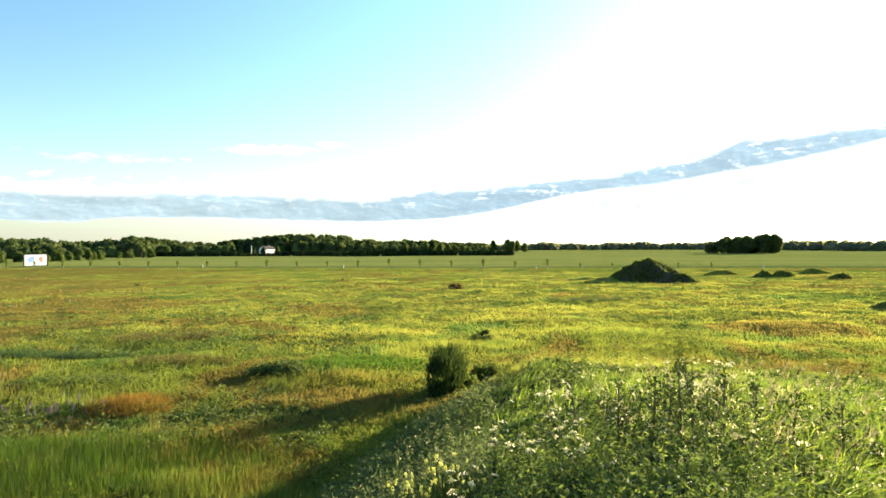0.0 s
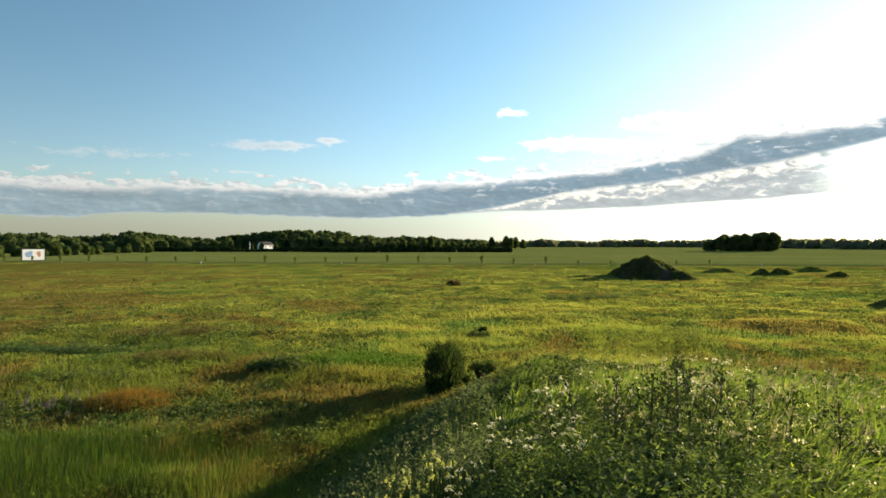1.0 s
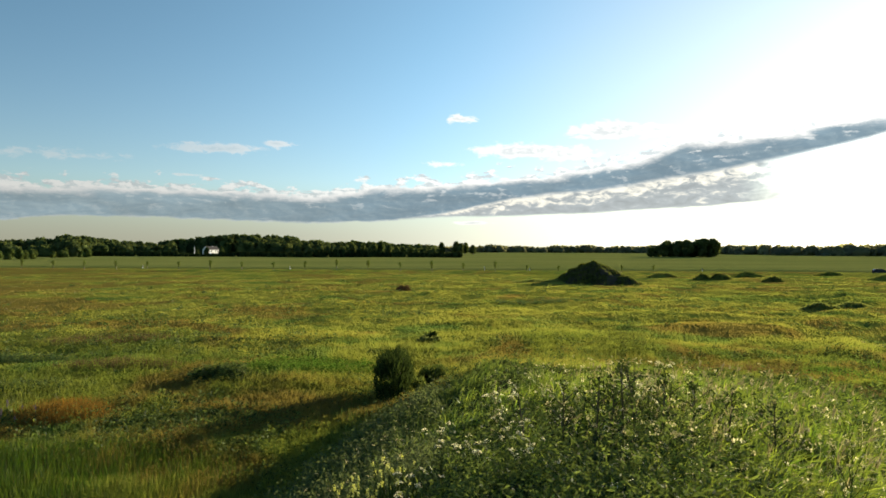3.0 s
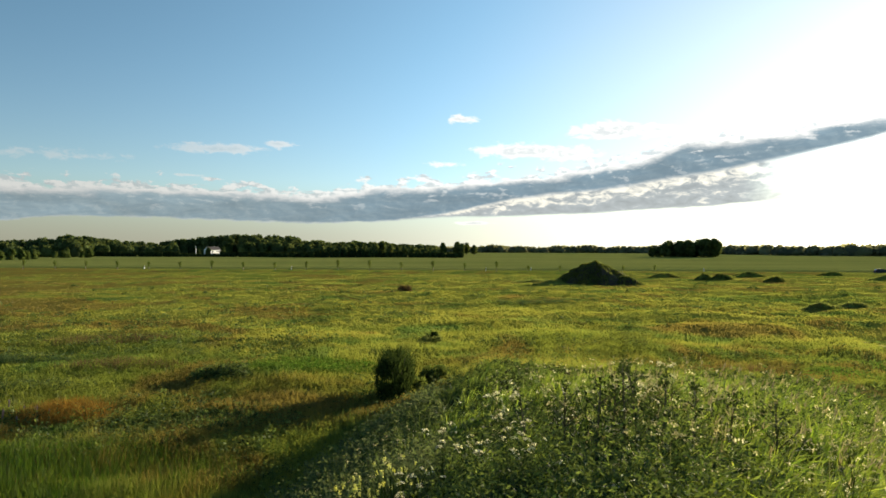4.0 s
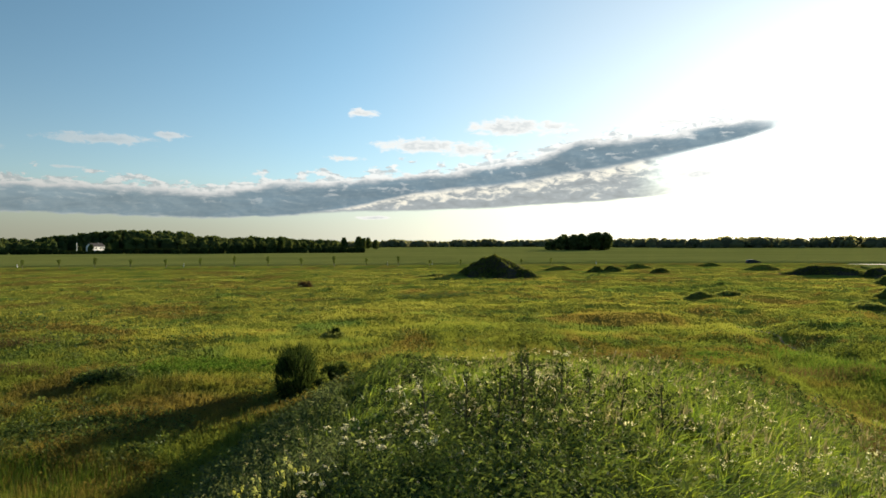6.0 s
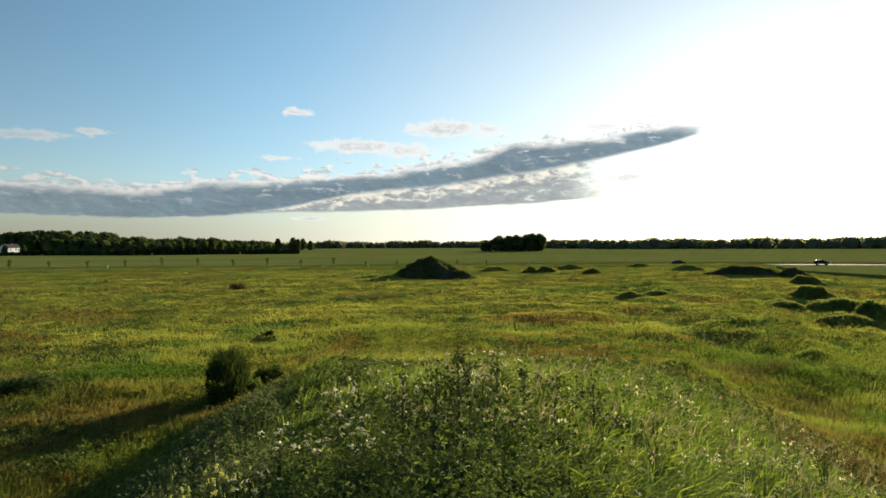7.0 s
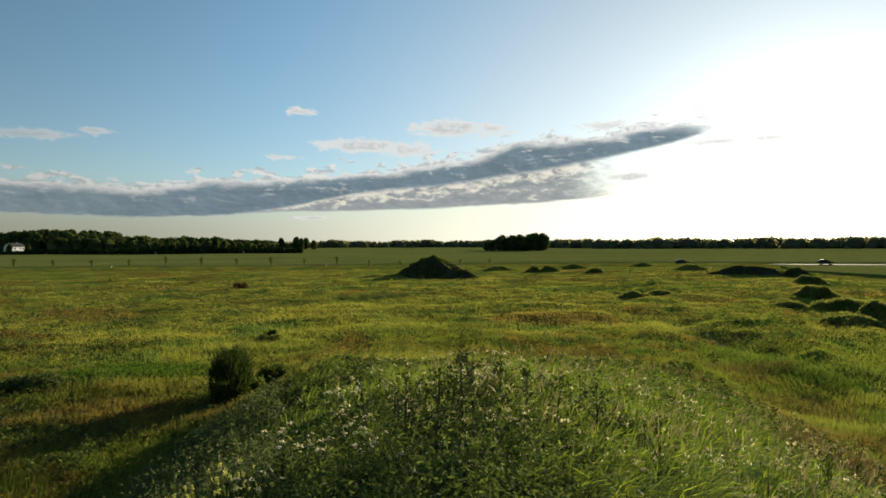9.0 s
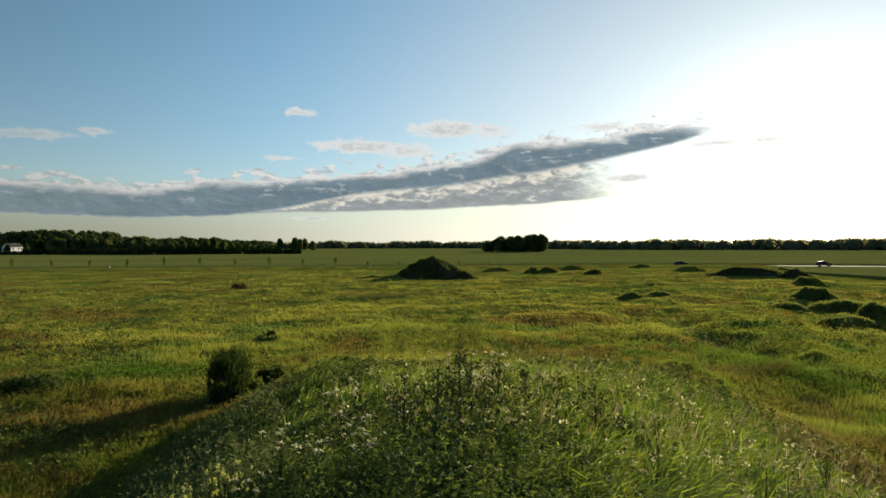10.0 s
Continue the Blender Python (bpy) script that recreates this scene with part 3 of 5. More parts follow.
def make_woods():
    rng = np.random.default_rng(11)
    # the long wood behind the hedge: elevation of the tree tops over azimuth, degrees
    tops = ((-46, 0.75), (-33, 0.84), (-32, 0.78), (-31, 1.0), (-30.4, 0.65), (-28.7, 0.66), (-27.4, 0.6), (-26.8, 0.88), (-26.1, 0.67), (-25.2, 1.19), (-24, 0.98), (-22.8, 0.76),
            (-19, 0.5), (-17, 0.86), (-15.2, 1.04), (-13.3, 1.2), (-9.5, 1.17), (-8.3, 1.03), (-7.7, 0.68), (-6.8, 0.82), (-5, 0.50), (-3.4, 0.72), (-2.4, 0.54), (-1.1, 0.68), (0, 0.42), (2.5, 0.38), (4.5, 0.2))
    spots = []
    for i in range(760):
        az = -46 + 50 * rng.random()
        depth = rng.random()
        r = (600 if az > -24 else 490) + 90 * depth
        h = EYE + r * math.tan(radians(profile(az, tops)))
        h *= (0.62 + 0.36 * softly(depth, 0.0, 0.6)) * (0.90 + 0.11 * rng.random())
        if -17.6 < az < -12.8 and r < 660:
            r += 60
        x, y = polar(az, r)
        spots.append((x, y, h, 7.5 + 4.5 * rng.random()))
    wood("woodland_edge", rng, spots, MAT_TREE, "dark mixed wood along the far side of the fields", 1.3, 150)
    # woods on the horizon, their haze put into the leaf colour
    spots = []
    for i in range(600):
        az = 2 + 66 * rng.random()
        r = (980 - 330 * softly(az, 18, 34)) + 120 * rng.random()
        x, y = polar(az, r)
        h = EYE + r * math.tan(radians(0.17 + 0.06 * math.sin(az * 0.9) + 0.05 * math.sin(az * 2.3 + 1))) * (0.8 + 0.22 * rng.random())
        spots.append((x, y, h + 1.0, 11 + 7 * rng.random()))
    wood("horizon_wood", rng, spots, MAT_HORIZON, "low dark belt of woods on the horizon, leaf colour paled for haze", 2.6, 90)


def make_tree_prototype(name, rng, height, width, mat, leaf, count, label, category="tree", base=0.12):
    thing = tagged(new(name), label, category)
    bm = bmesh.new()
    bar(bm, (0, 0, 0), (0.03 * width, 0, height * 0.55), 0.035 * height, 0.016 * height, 7)
    for k in range(4):
        a = k * 1.7 + 0.4
        z = height * (0.22 + 0.09 * k)
        bar(bm, (0, 0, z), (width * 0.28 * math.cos(a), width * 0.28 * math.sin(a), z + height * 0.22), 0.014 * height, 0.005 * height, 5)
    part("trunk", bm, MAT_BARK, thing)
    lobes = crown_lobes(rng, height, width, base, 9)
    pieces = [leaf_cloud(rng, lobes, count, leaf, 0.7)] + [lump(l, 0.85, 8, 6, j) for j, l in enumerate(lobes)]
    v, t = joined(pieces)
    part("crown", tri_mesh(name + "_crown", v, t), mat, thing)
    return thing


def scatter_copies(thing, rng, spots, group):
    """First spot takes the thing itself, the rest copies: x, y, scale, turn."""
    thing["group"] = group
    src = [thing] + [copy_thing(thing, Matrix()) for _ in spots[1:]]
    for ob, (x, y, s, a) in zip(src, spots):
        ob.matrix_basis = Matrix.Translation((x, y, float(land(x, y)) - 0.05)) @ Matrix.Rotation(a, 4, "Z") @ Matrix.Diagonal((s, s, s, 1))


def make_trees():
    rng = np.random.default_rng(5)
    # pale trees at the edge of the near wood
    kinds = [make_tree_prototype("willow_tree", rng, 7.5, 6.0, MAT_TREE_PALE, 0.6, 1500, "pale green willow tree at the edge of the wood", base=0.02) for _ in range(3)]
    spots = []
    for i in range(27):
        az = -37 + 13.2 * (i / 26) + 0.3 * rng.normal()
        r = 345 + 110 * softly(az, -31, -24.5) + 16 * rng.random()
        x, y = polar(az, r)
        spots.append((x, y, 0.58 + 0.30 * rng.random(), rng.random() * 6))
    for k, thing in enumerate(kinds):
        scatter_copies(thing, rng, spots[k::3], "pale trees before the wood")
    # grove in the open field
    kinds = [make_tree_prototype("grove_tree", rng, 13.0, 11.0, MAT_TREE, 1.0, 1100, "dark broad-leaved tree of the grove in the field", base=0.0) for _ in range(2)]
    spots = []
    for az, r, s in ((21.6, 500, 0.55), (22.2, 505, 0.7), (22.6, 498, 0.85), (23.1, 506, 0.98), (23.7, 500, 0.92), (24.2, 508, 0.9), (24.6, 497, 0.95), (25.1, 506, 1.04),
                     (25.6, 500, 1.02), (26.0, 508, 1.0), (26.5, 503, 1.03), (24.0, 515, 0.95), (25.4, 516, 1.02)):
        x, y = polar(az, r)
        spots.append((x, y, s, rng.random() * 6))
    for k, thing in enumerate(kinds):
        scatter_copies(thing, rng, spots[k::2], "grove in the open field")
    # single trees beyond the end of the hedge
    thing = make_tree_prototype("field_tree", rng, 13.0, 8.5, MAT_TREE, 1.0, 1000, "dark broad-leaved tree standing by the hedge")
    spots = []
    for az, r, s in ((-15.3, 520, 0.52), (-14.1, 524, 0.55), (-16.0, 522, 0.42), (4.25, 600, 0.88), (5.35, 610, 0.95), (5.75, 604, 0.84), (6.2, 612, 0.88), (6.9, 608, 0.72),
                     (-3.4, 455, 0.72), (-2.5, 462, 0.62), (-1.7, 452, 0.74), (-1.1, 458, 0.80), (-0.4, 450, 0.66), (0.3, 456, 0.60), (0.9, 448, 0.58), (1.5, 452, 0.52), (2.1, 446, 0.46), (2.6, 448, 0.34)):
        x, y = polar(az, r)
        spots.append((x, y, s, rng.random() * 6))
    scatter_copies(thing, rng, spots, "trees beyond the hedge")


def make_hedge():
    rng = np.random.default_rng(8)
    a, b = np.array([-215.0, 486.0]), np.array([43.5, 426.0])
    lobes = []
    for i in range(190):
        k = i / 189
        p = a + (b - a) * k + rng.normal(size=2) * 0.8
        h = (2.1 if 0.26 < k < 0.38 else 3.6) + 0.7 * lattice(np.array([k * 40]), np.array([0.0]), 3)[0] + (1.6 if 0.62 < k < 0.80 and rng.random() < 0.5 else 0)
        lobes.append((p[0], p[1], h * 0.45, 1.8, 1.6, h * 0.55))
    pieces = [leaf_cloud(rng, lobes, 9000, 0.8, 0.8)] + [lump(l, 0.9, 7, 5, j) for j, l in enumerate(lobes)]
    v, t = joined(pieces)
    tagged(part("hedge", tri_mesh("hedge", v, t), MAT_HEDGE), "long dark clipped hedge across the far field", "hedge")


# ---------------------------------------------------------------- heaps of earth


def make_heap(name, x, y, length, width, height, turn, seed, label, peak=1.3, growth=1500, leaf=0.28, mat=None, bare=None, rough=0.9):
    """A weedy heap of dumped earth: an uneven body and the growth on it."""
    rng = np.random.default_rng(seed)
    thing = tagged(new(name), label, "earth mound", "heaps of dumped earth")
    thing.matrix_basis = Matrix.Translation((x, y, float(land(x, y)) - 0.12)) @ Matrix.Rotation(turn, 4, "Z")

    def shape(u, v):
        r = np.sqrt(u * u + v * v)
        k = np.clip(1 - r, 0, 1)
        h = (1 - (1 - k) ** peak) * (1 - rough / 2 + rough * lattice(u * 2.6 + seed, v * 2.6 + 3, seed)) + 0.22 * (lattice(u * 7 + seed, v * 7, seed + 1) - 0.5) * np.minimum(1, k * 4)
        return h * height
    rr, th = np.linspace(0.001, 1.0, 22), np.linspace(0, math.tau, 44, endpoint=False)
    Rr, Tt = np.meshgrid(rr, th, indexing="ij")
    u, v = Rr * np.cos(Tt), Rr * np.sin(Tt)
    edge = 1 + 0.22 * (lattice(np.cos(Tt) * 2 + 5 + seed, np.sin(Tt) * 2 + 5, seed + 2) - 0.5)
    vv = np.stack([u * edge * length / 2, v * edge * width / 2, shape(u, v)], -1).reshape(-1, 3)
    part("body", tri_mesh(name + "_body", vv, grid_tris(len(rr), len(th), True), True), bare or MAT_GROUND, thing)
    a, q = rng.random(growth) * math.tau, np.sqrt(rng.random(growth)) * 0.98
    pu, pv = q * np.cos(a), q * np.sin(a)
    base = np.stack([pu * length / 2, pv * width / 2, shape(pu, pv) - 0.04], -1)
    hh = leaf * (0.6 + 0.9 * rng.random(growth))
    bv, bt = blades(rng, base, hh, hh * 0.45, rng.normal(size=(growth, 2)) * 0.35)
    part("growth", tri_mesh(name + "_growth", bv, bt), mat or MAT_HEAP, thing, "dark green weeds and grass")
    return thing


MAT_HEDGE_WEED = leaf_material("dark_weeds", (0.072, 0.098, 0.038), (0.120, 0.142, 0.052), 0.55, 0.35, 0.5, 0.0)


def make_heaps():
    make_heap("earth_mound", 36.6, 119.5, 15.0, 10.5, 3.9, -0.1, 21, "tall dark earth mound overgrown with weeds in the meadow", 1.30, 11000, 0.34, MAT_HEDGE_WEED, MAT_EARTH, 0.22)
    make_heap("earth_mound", 27.5, 119.0, 13.0, 4.0, 0.55, -0.1, 22, "low dark tail of earth beside the tall mound", 1.6, 1500)
    make_heap("earth_mound", 40.8, 115.8, 7.5, 5.5, 1.35, -0.3, 23, "low weedy shoulder of earth beside the tall mound", 1.7, 3000, 0.34, MAT_HEDGE_WEED, MAT_EARTH)
    low = "low dark heap of earth with grass on it"
    for i, (x, y, l, w, h) in enumerate(((59, 142, 7.5, 3, 0.9), (61.8, 129, 4.2, 2.6, 0.95), (65.6, 129, 4.6, 2.8, 1.05), (79.5, 143, 7.5, 3, 1.0), (72.4, 122, 5.0, 2.6, 0.85),
                                         (99, 126, 9, 4, 1.1), (83, 151, 8, 3, 0.7), (103, 150, 9, 3, 0.8),
                                         (45, 67, 4.5, 2.0, 0.6), (49.3, 68, 5.0, 2.2, 0.65), (52.5, 53, 4.5, 2.4, 0.6))):
        make_heap("earth_heap", x, y, l, w, h, 0.25 * math.sin(i * 2.1), 30 + i, low, 1.8, 1200, 0.26, MAT_HEDGE_WEED if y > 100 else None)
    long = "long dark bank of dumped earth and weeds by the field"
    make_heap("earth_bank", 95.5, 104, 15, 4.5, 1.45, -0.75, 51, long, 1.7, 4000, 0.3, MAT_HEDGE_WEED, MAT_EARTH)
    make_heap("earth_bank", 100, 97, 7, 4.5, 1.35, -0.7, 52, long, 1.7, 2200, 0.3, MAT_HEDGE_WEED, MAT_EARTH)
    bushy = "rounded weedy heap with dark bushes on it"
    for i, (x, y, l, w, h) in enumerate(((85, 80, 5.5, 3.6, 1.0), (62.0, 57.6, 5.0, 3.4, 0.95), (55.6, 48.3, 6.2, 3.6, 1.1), (51.5, 41.5, 3.4, 3.0, 1.2), (45.6, 39.2, 4.4, 2.8, 0.45), (51.0, 50.5, 3.4, 2.0, 0.35))):
        make_heap("bushy_heap", x, y, l, w, h, -0.6, 60 + i, bushy, 2.3, 3400, 0.36)


# ---------------------------------------------------------------- bushes in the meadow


def make_bush(name, x, y, height, width, seed, label, count, leaf, mat=None, deep=1.0, core=0.42):
    rng = np.random.default_rng(seed)
    thing = tagged(new(name), label, "bush")
    thing.matrix_basis = Matrix.Translation((x, y, float(land(x, y)) - 0.03))
    bm = bmesh.new()
    for k in range(9):
        a = k * 2.4 + rng.random()
        r = width * (0.12 + 0.22 * rng.random())
        bar(bm, (0.05 * math.cos(a), 0.05 * math.sin(a), 0), (r * math.cos(a), r * math.sin(a), height * (0.5 + 0.4 * rng.random())), 0.022 * height, 0.005 * height, 5)
    part("stems", bm, MAT_BARK, thing)
    lobes = [(0, 0, height * 0.42, width * 0.32, width * 0.34 * deep, height * 0.34)]
    for k in range(22):
        a, z = rng.random() * math.tau, height * (0.12 + 0.72 * rng.random())
        r = width * 0.33 * math.sqrt(max(0.04, 1 - (1.9 * (z / height - 0.40)) ** 2))
        q = width * (0.08 + 0.11 * rng.random())
        lobes.append((r * math.cos(a), r * math.sin(a) * deep, z, q, q * deep, q * 1.3))
    pieces = [leaf_cloud(rng, lobes, count, leaf, 0.3)] + [lump(l, core, 8, 6, j) for j, l in enumerate(lobes) if core]
    # loose shoots that break the outline
    n = count // 7
    a, z = rng.random(n) * math.tau, height * (0.1 + 0.85 * rng.random(n))
    r = width * 0.42 * np.sqrt(np.clip(1 - (1.8 * (z / height - 0.42)) ** 2, 0.02, 1))
    base = np.stack([r * np.cos(a), r * np.sin(a) * deep, z], -1)
    pieces.append(blades(rng, base, height * (0.06 + 0.22 * rng.random(n) ** 2), np.full(n, leaf * 0.7), np.stack([np.cos(a), np.sin(a)], -1) * 0.45 + rng.normal(size=(n, 2)) * 0.15))
    v, t = joined(pieces)
    part("foliage", tri_mesh(name + "_foliage", v, t), mat or MAT_BUSH, thing)
    return thing


MAT_BROWN = leaf_material("withered_brown_leaves", (0.085, 0.062, 0.040), (0.120, 0.085, 0.050), 0.3, 0.3, 1.0, 0.0)


def make_bushes():
    make_bush("round_bush", 0.05, 27.0, 1.95, 1.75, 71, "dense dark round bush standing alone in the meadow", 13000, 0.06, None, 2.6)
    make_bush("leafy_shrub", 1.75, 28.4, 1.0, 1.5, 74, "low leafy shrub beside the round dark bush", 2600, 0.09, MAT_SAPLING, 1.0, 0.0)
    make_bush("leafy_shrub", 0.95, 26.6, 0.9, 0.9, 76, "pale leafy shrub at the foot of the round dark bush", 900, 0.09, MAT_SAPLING, 1.0, 0.0)
    make_bush("small_bush", 2.6, 43.6, 0.75, 0.75, 72, "small dark ragged bush in the meadow", 1300, 0.09)
    make_bush("leafy_shrub", 2.4, 43.0, 0.42, 1.7, 75, "low leafy shrub at the foot of a small bush", 1500, 0.10, MAT_HEAP)
    make_bush("small_bush", 1.4, 94.0, 0.55, 2.4, 73, "low brown withered bush far out in the meadow", 900, 0.14, MAT_BROWN)


make_woods()
make_trees()
make_hedge()
make_heaps()
make_bushes()

# ---------------------------------------------------------------- roadside: house, billboard, saplings, posts, cars
MAT_ROOF = plain_material("dark_roof_tiles", (0.05, 0.045, 0.045), 0.8, 2.0)
MAT_GLASS = plain_material("dark_window_glass", (0.03, 0.035, 0.04), 0.08, 1.0, 0.1)
MAT_FRAME = plain_material("grey_metal", (0.25, 0.25, 0.26), 0.5, 3.0, 0.2)
MAT_SIGN_BLUE = plain_material("poster_blue", (0.25, 0.38, 0.58), 0.5, 1.5, 0.15)
MAT_SIGN_RED = plain_material("poster_red", (0.50, 0.24, 0.16), 0.5, 1.5, 0.15)
MAT_CAR = plain_material("dark_car_paint", (0.018, 0.019, 0.023), 0.6, 2.0, 0.2, 0.0, 0.1)
MAT_CAR_GREY = plain_material("grey_car_paint", (0.035, 0.037, 0.042), 0.6, 2.0, 0.2, 0.0, 0.1)
MAT_RUBBER = plain_material("black_rubber", (0.015, 0.015, 0.015), 0.8, 8.0, 0.2)
MAT_RIM = plain_material("alloy_rim", (0.45, 0.45, 0.46), 0.3, 6.0, 0.1, 0.9)
MAT_LAMP = plain_material("clear_headlamp", (0.75, 0.76, 0.78), 0.12, 4.0, 0.05)
MAT_TAIL = plain_material("red_tail_lamp", (0.35, 0.02, 0.02), 0.2, 4.0, 0.1)
MAT_BLACK = plain_material("black_paint", (0.02, 0.02, 0.02), 0.6, 4.0, 0.2)


def gable(bm, x0, x1, y0, y1, z0, z1, over=0.35, thick=0.18):
    """A gable roof whose ridge runs along x, with eaves that stand out."""
    ym = (y0 + y1) / 2
    prof = [(y0 - over, z0 - 0.15), (ym, z1), (y1 + over, z0 - 0.15)]
    ring = []
    for x in (x0 - over, x1 + over):
        lower = [bm.verts.new((x, y, z)) for y, z in prof]
        upper = [bm.verts.new((x, y, z + thick)) for y, z in prof]
        ring.append((lower, upper))
    (l0, u0), (l1, u1) = ring
    for k in range(2):
        bm.faces.new((u0[k], u1[k], u1[k + 1], u0[k + 1]))
        bm.faces.new((l0[k], l0[k + 1], l1[k + 1], l1[k]))
        bm.faces.new((l0[k], u0[k], u0[k + 1], l0[k + 1]))
        bm.faces.new((l1[k], l1[k + 1], u1[k + 1], u1[k]))
    for k in (0, 2):
        bm.faces.new((l0[k], l1[k], u1[k], u0[k]))


def house_wing(bm, x0, x1, y0, y1, z1, ridge):
    """Walls of a wing with gable ends across x."""
    ym = (y0 + y1) / 2
    rows = []
    for x in (x0, x1):
        rows.append([bm.verts.new(p) for p in ((x, y0, 0), (x, y1, 0), (x, y1, z1), (x, ym, ridge), (x, y0, z1))])
    a, b = rows
    bm.faces.new(a[::-1]), bm.faces.new(b)
    for k in range(5):
        bm.faces.new((a[k], a[(k + 1) % 5], b[(k + 1) % 5], b[k]))


def make_window(parent, x, z, w, h, y):
    bm = bmesh.new()
    t = 0.09
    for x0, z0, x1, z1 in ((x - w / 2, z - h / 2, x - w / 2 + t, z + h / 2), (x + w / 2 - t, z - h / 2, x + w / 2, z + h / 2),
                           (x - w / 2 + t, z - h / 2, x + w / 2 - t, z - h / 2 + t), (x - w / 2 + t, z + h / 2 - t, x + w / 2 - t, z + h / 2)):
        box(bm, x0, y - 0.06, z0, x1, y + 0.02, z1)
    win = part("window", bm, MAT_WHITE, parent)
    bm = bmesh.new()
    box(bm, x - w / 2 + t, y - 0.02, z - h / 2 + t, x + w / 2 - t, y + 0.01, z + h / 2 - t)
    part("pane", bm, MAT_GLASS, win, "dark window glass")
    bm = bmesh.new()
    box(bm, x - w / 2 - 0.08, y - 0.16, z - h / 2 - 0.07, x + w / 2 + 0.08, y + 0.02, z - h / 2 - 0.003)
    part("sill", bm, MAT_FRAME, win)


def make_house():
    house = tagged(new("farm_house"), "white plastered farmhouse with a dark roof behind the hedge", "house")
    x, y = polar(-14.95, 540)
    house.matrix_basis = Matrix.Translation((x, y, 0)) @ Matrix.Rotation(radians(58), 4, "Z") @ Matrix.Diagonal((0.8, 0.8, 0.92, 1))
    bm = bmesh.new()
    house_wing(bm, -7, 7, -3.5, 3.5, 5.8, 8.2)
    part("main_wall", bm, MAT_WHITE, house, "white plaster wall")
    bm = bmesh.new()
    gable(bm, -7, 7, -3.5, 3.5, 5.8, 8.2)
    roof = part("main_roof", bm, MAT_ROOF, house, "dark tiled roof")
    bm = bmesh.new()
    box(bm, 2.6, 0.4, 6.8, 3.3, 1.1, 8.6, 0.04)
    part("chimney", bm, MAT_WHITE, roof)
    bm = bmesh.new()
    box(bm, -3.2, -5.6, 0, 2.2, -3.52, 3.0, 0.03)
    part("porch", bm, MAT_WHITE, house, "white plastered porch")
    for wx in (-5.4, -2.6, 2.6, 5.4):
        make_window(house, wx, 4.4, 1.4, 1.5, -3.5)
    for wx in (-5.2, 3.4, 5.6):
        make_window(house, wx, 1.6, 1.1, 1.4, -3.5)
    bm = bmesh.new()
    bar(bm, (0, 0, 0), (0, 0, 8.2), 0.35, 0.22, 8)
    mast = part("mast", bm, MAT_WHITE)
    tagged(mast, "pale round mast beside the white farmhouse", "mast")
    mast.location = (*polar(-16.2, 570), 0)


def make_billboard():
    board = tagged(new("billboard"), "large white roadside billboard with blue and red shapes", "billboard")
    board.matrix_basis = Matrix.Translation((-141.0, 229.0, 0)) @ Matrix.Rotation(radians(56), 4, "Z")
    bm = bmesh.new()
    box(bm, -3.6, 0.0, 0.75, 3.6, 0.14, 4.45, 0.02)
    panel = part("panel", bm, MAT_WHITE, board, "white poster panel")
    bm = bmesh.new()
    for x0, z0, x1, z1 in ((-3.9, 0.55, 3.9, 0.75), (-3.9, 4.45, 3.9, 4.65), (-3.9, 0.75, -3.6, 4.45), (3.6, 0.75, 3.9, 4.45)):
        box(bm, x0, -0.03, z0, x1, 0.17, z1)
    part("frame", bm, MAT_BLACK, board, "dark metal frame")
    for px in (-2.6, 0.0, 2.6):
        bm = bmesh.new()
        box(bm, px - 0.09, 0.17, 0, px + 0.09, 0.35, 4.3, 0.01)
        part("post", bm, MAT_FRAME, board)
    rng = np.random.default_rng(2)
    for name, mat, cx, cz, w, h, n in (("blue_shape", MAT_SIGN_BLUE, -1.35, 2.7, 1.35, 1.05, 6), ("red_shape", MAT_SIGN_RED, 1.75, 2.7, 0.85, 0.95, 5)):
        bm = bmesh.new()
        for k in range(n):
            x, z = cx + (rng.random() - 0.5) * w * 1.2, cz + (rng.random() - 0.5) * h
            s = 0.55 + 0.4 * rng.random()
            m = Matrix.Translation((x, -0.012 - 0.004 * k, z)) @ Matrix.Rotation(radians(90), 4, "X") @ Matrix.Diagonal((s * w * 0.7, s * h * 0.8, 1, 1))
            bmesh.ops.create_circle(bm, cap_ends=True, segments=14, radius=1.0, matrix=m)
        part(name, bm, mat, panel)


def make_saplings():
    rng = np.random.default_rng(17)
    kinds = []
    for k in range(3):
        tree = tagged(new("roadside_sapling"), "young roadside tree tied to a pale stake", "young tree", "row of young trees along the road")
        bm = bmesh.new()
        bar(bm, (0, 0, 0), (0.03, 0.02, 2.3), 0.05, 0.025, 6)
        part("trunk", bm, MAT_BARK, tree)
        lobes = [(0, 0, 1.7, 0.3, 0.3, 0.5), (0.1, 0, 2.3, 0.46, 0.46, 0.5), (-0.14, 0.1, 2.75, 0.5, 0.5, 0.45), (0.1 * k, -0.1, 3.1, 0.4, 0.4, 0.35)]
        v, t = leaf_cloud(rng, lobes, 380, 0.16, 0.2)
        part("crown", tri_mesh("sapling_crown", v, t), MAT_SAPLING, tree)
        bm = bmesh.new()
        bar(bm, (0.18, -0.1, 0), (0.17, -0.1, 1.7), 0.04, 0.035, 6)
        part("stake", bm, MAT_STAKE, tree, "pale wooden stake")
        kinds.append(tree)
    spots = []
    for i in range(24):
        x = -133.3 + 9.73 * i - 0.048 * i * i
        s = (0.72 + 0.28 * rng.random()) * (1.0 if x < 30 else 0.8)
        spots.append((x, road_line(x) - 8.2, s, rng.random() * 6))
    for k, tree in enumerate(kinds):
        scatter_copies(tree, rng, spots[k::3], "row of young trees along the road")


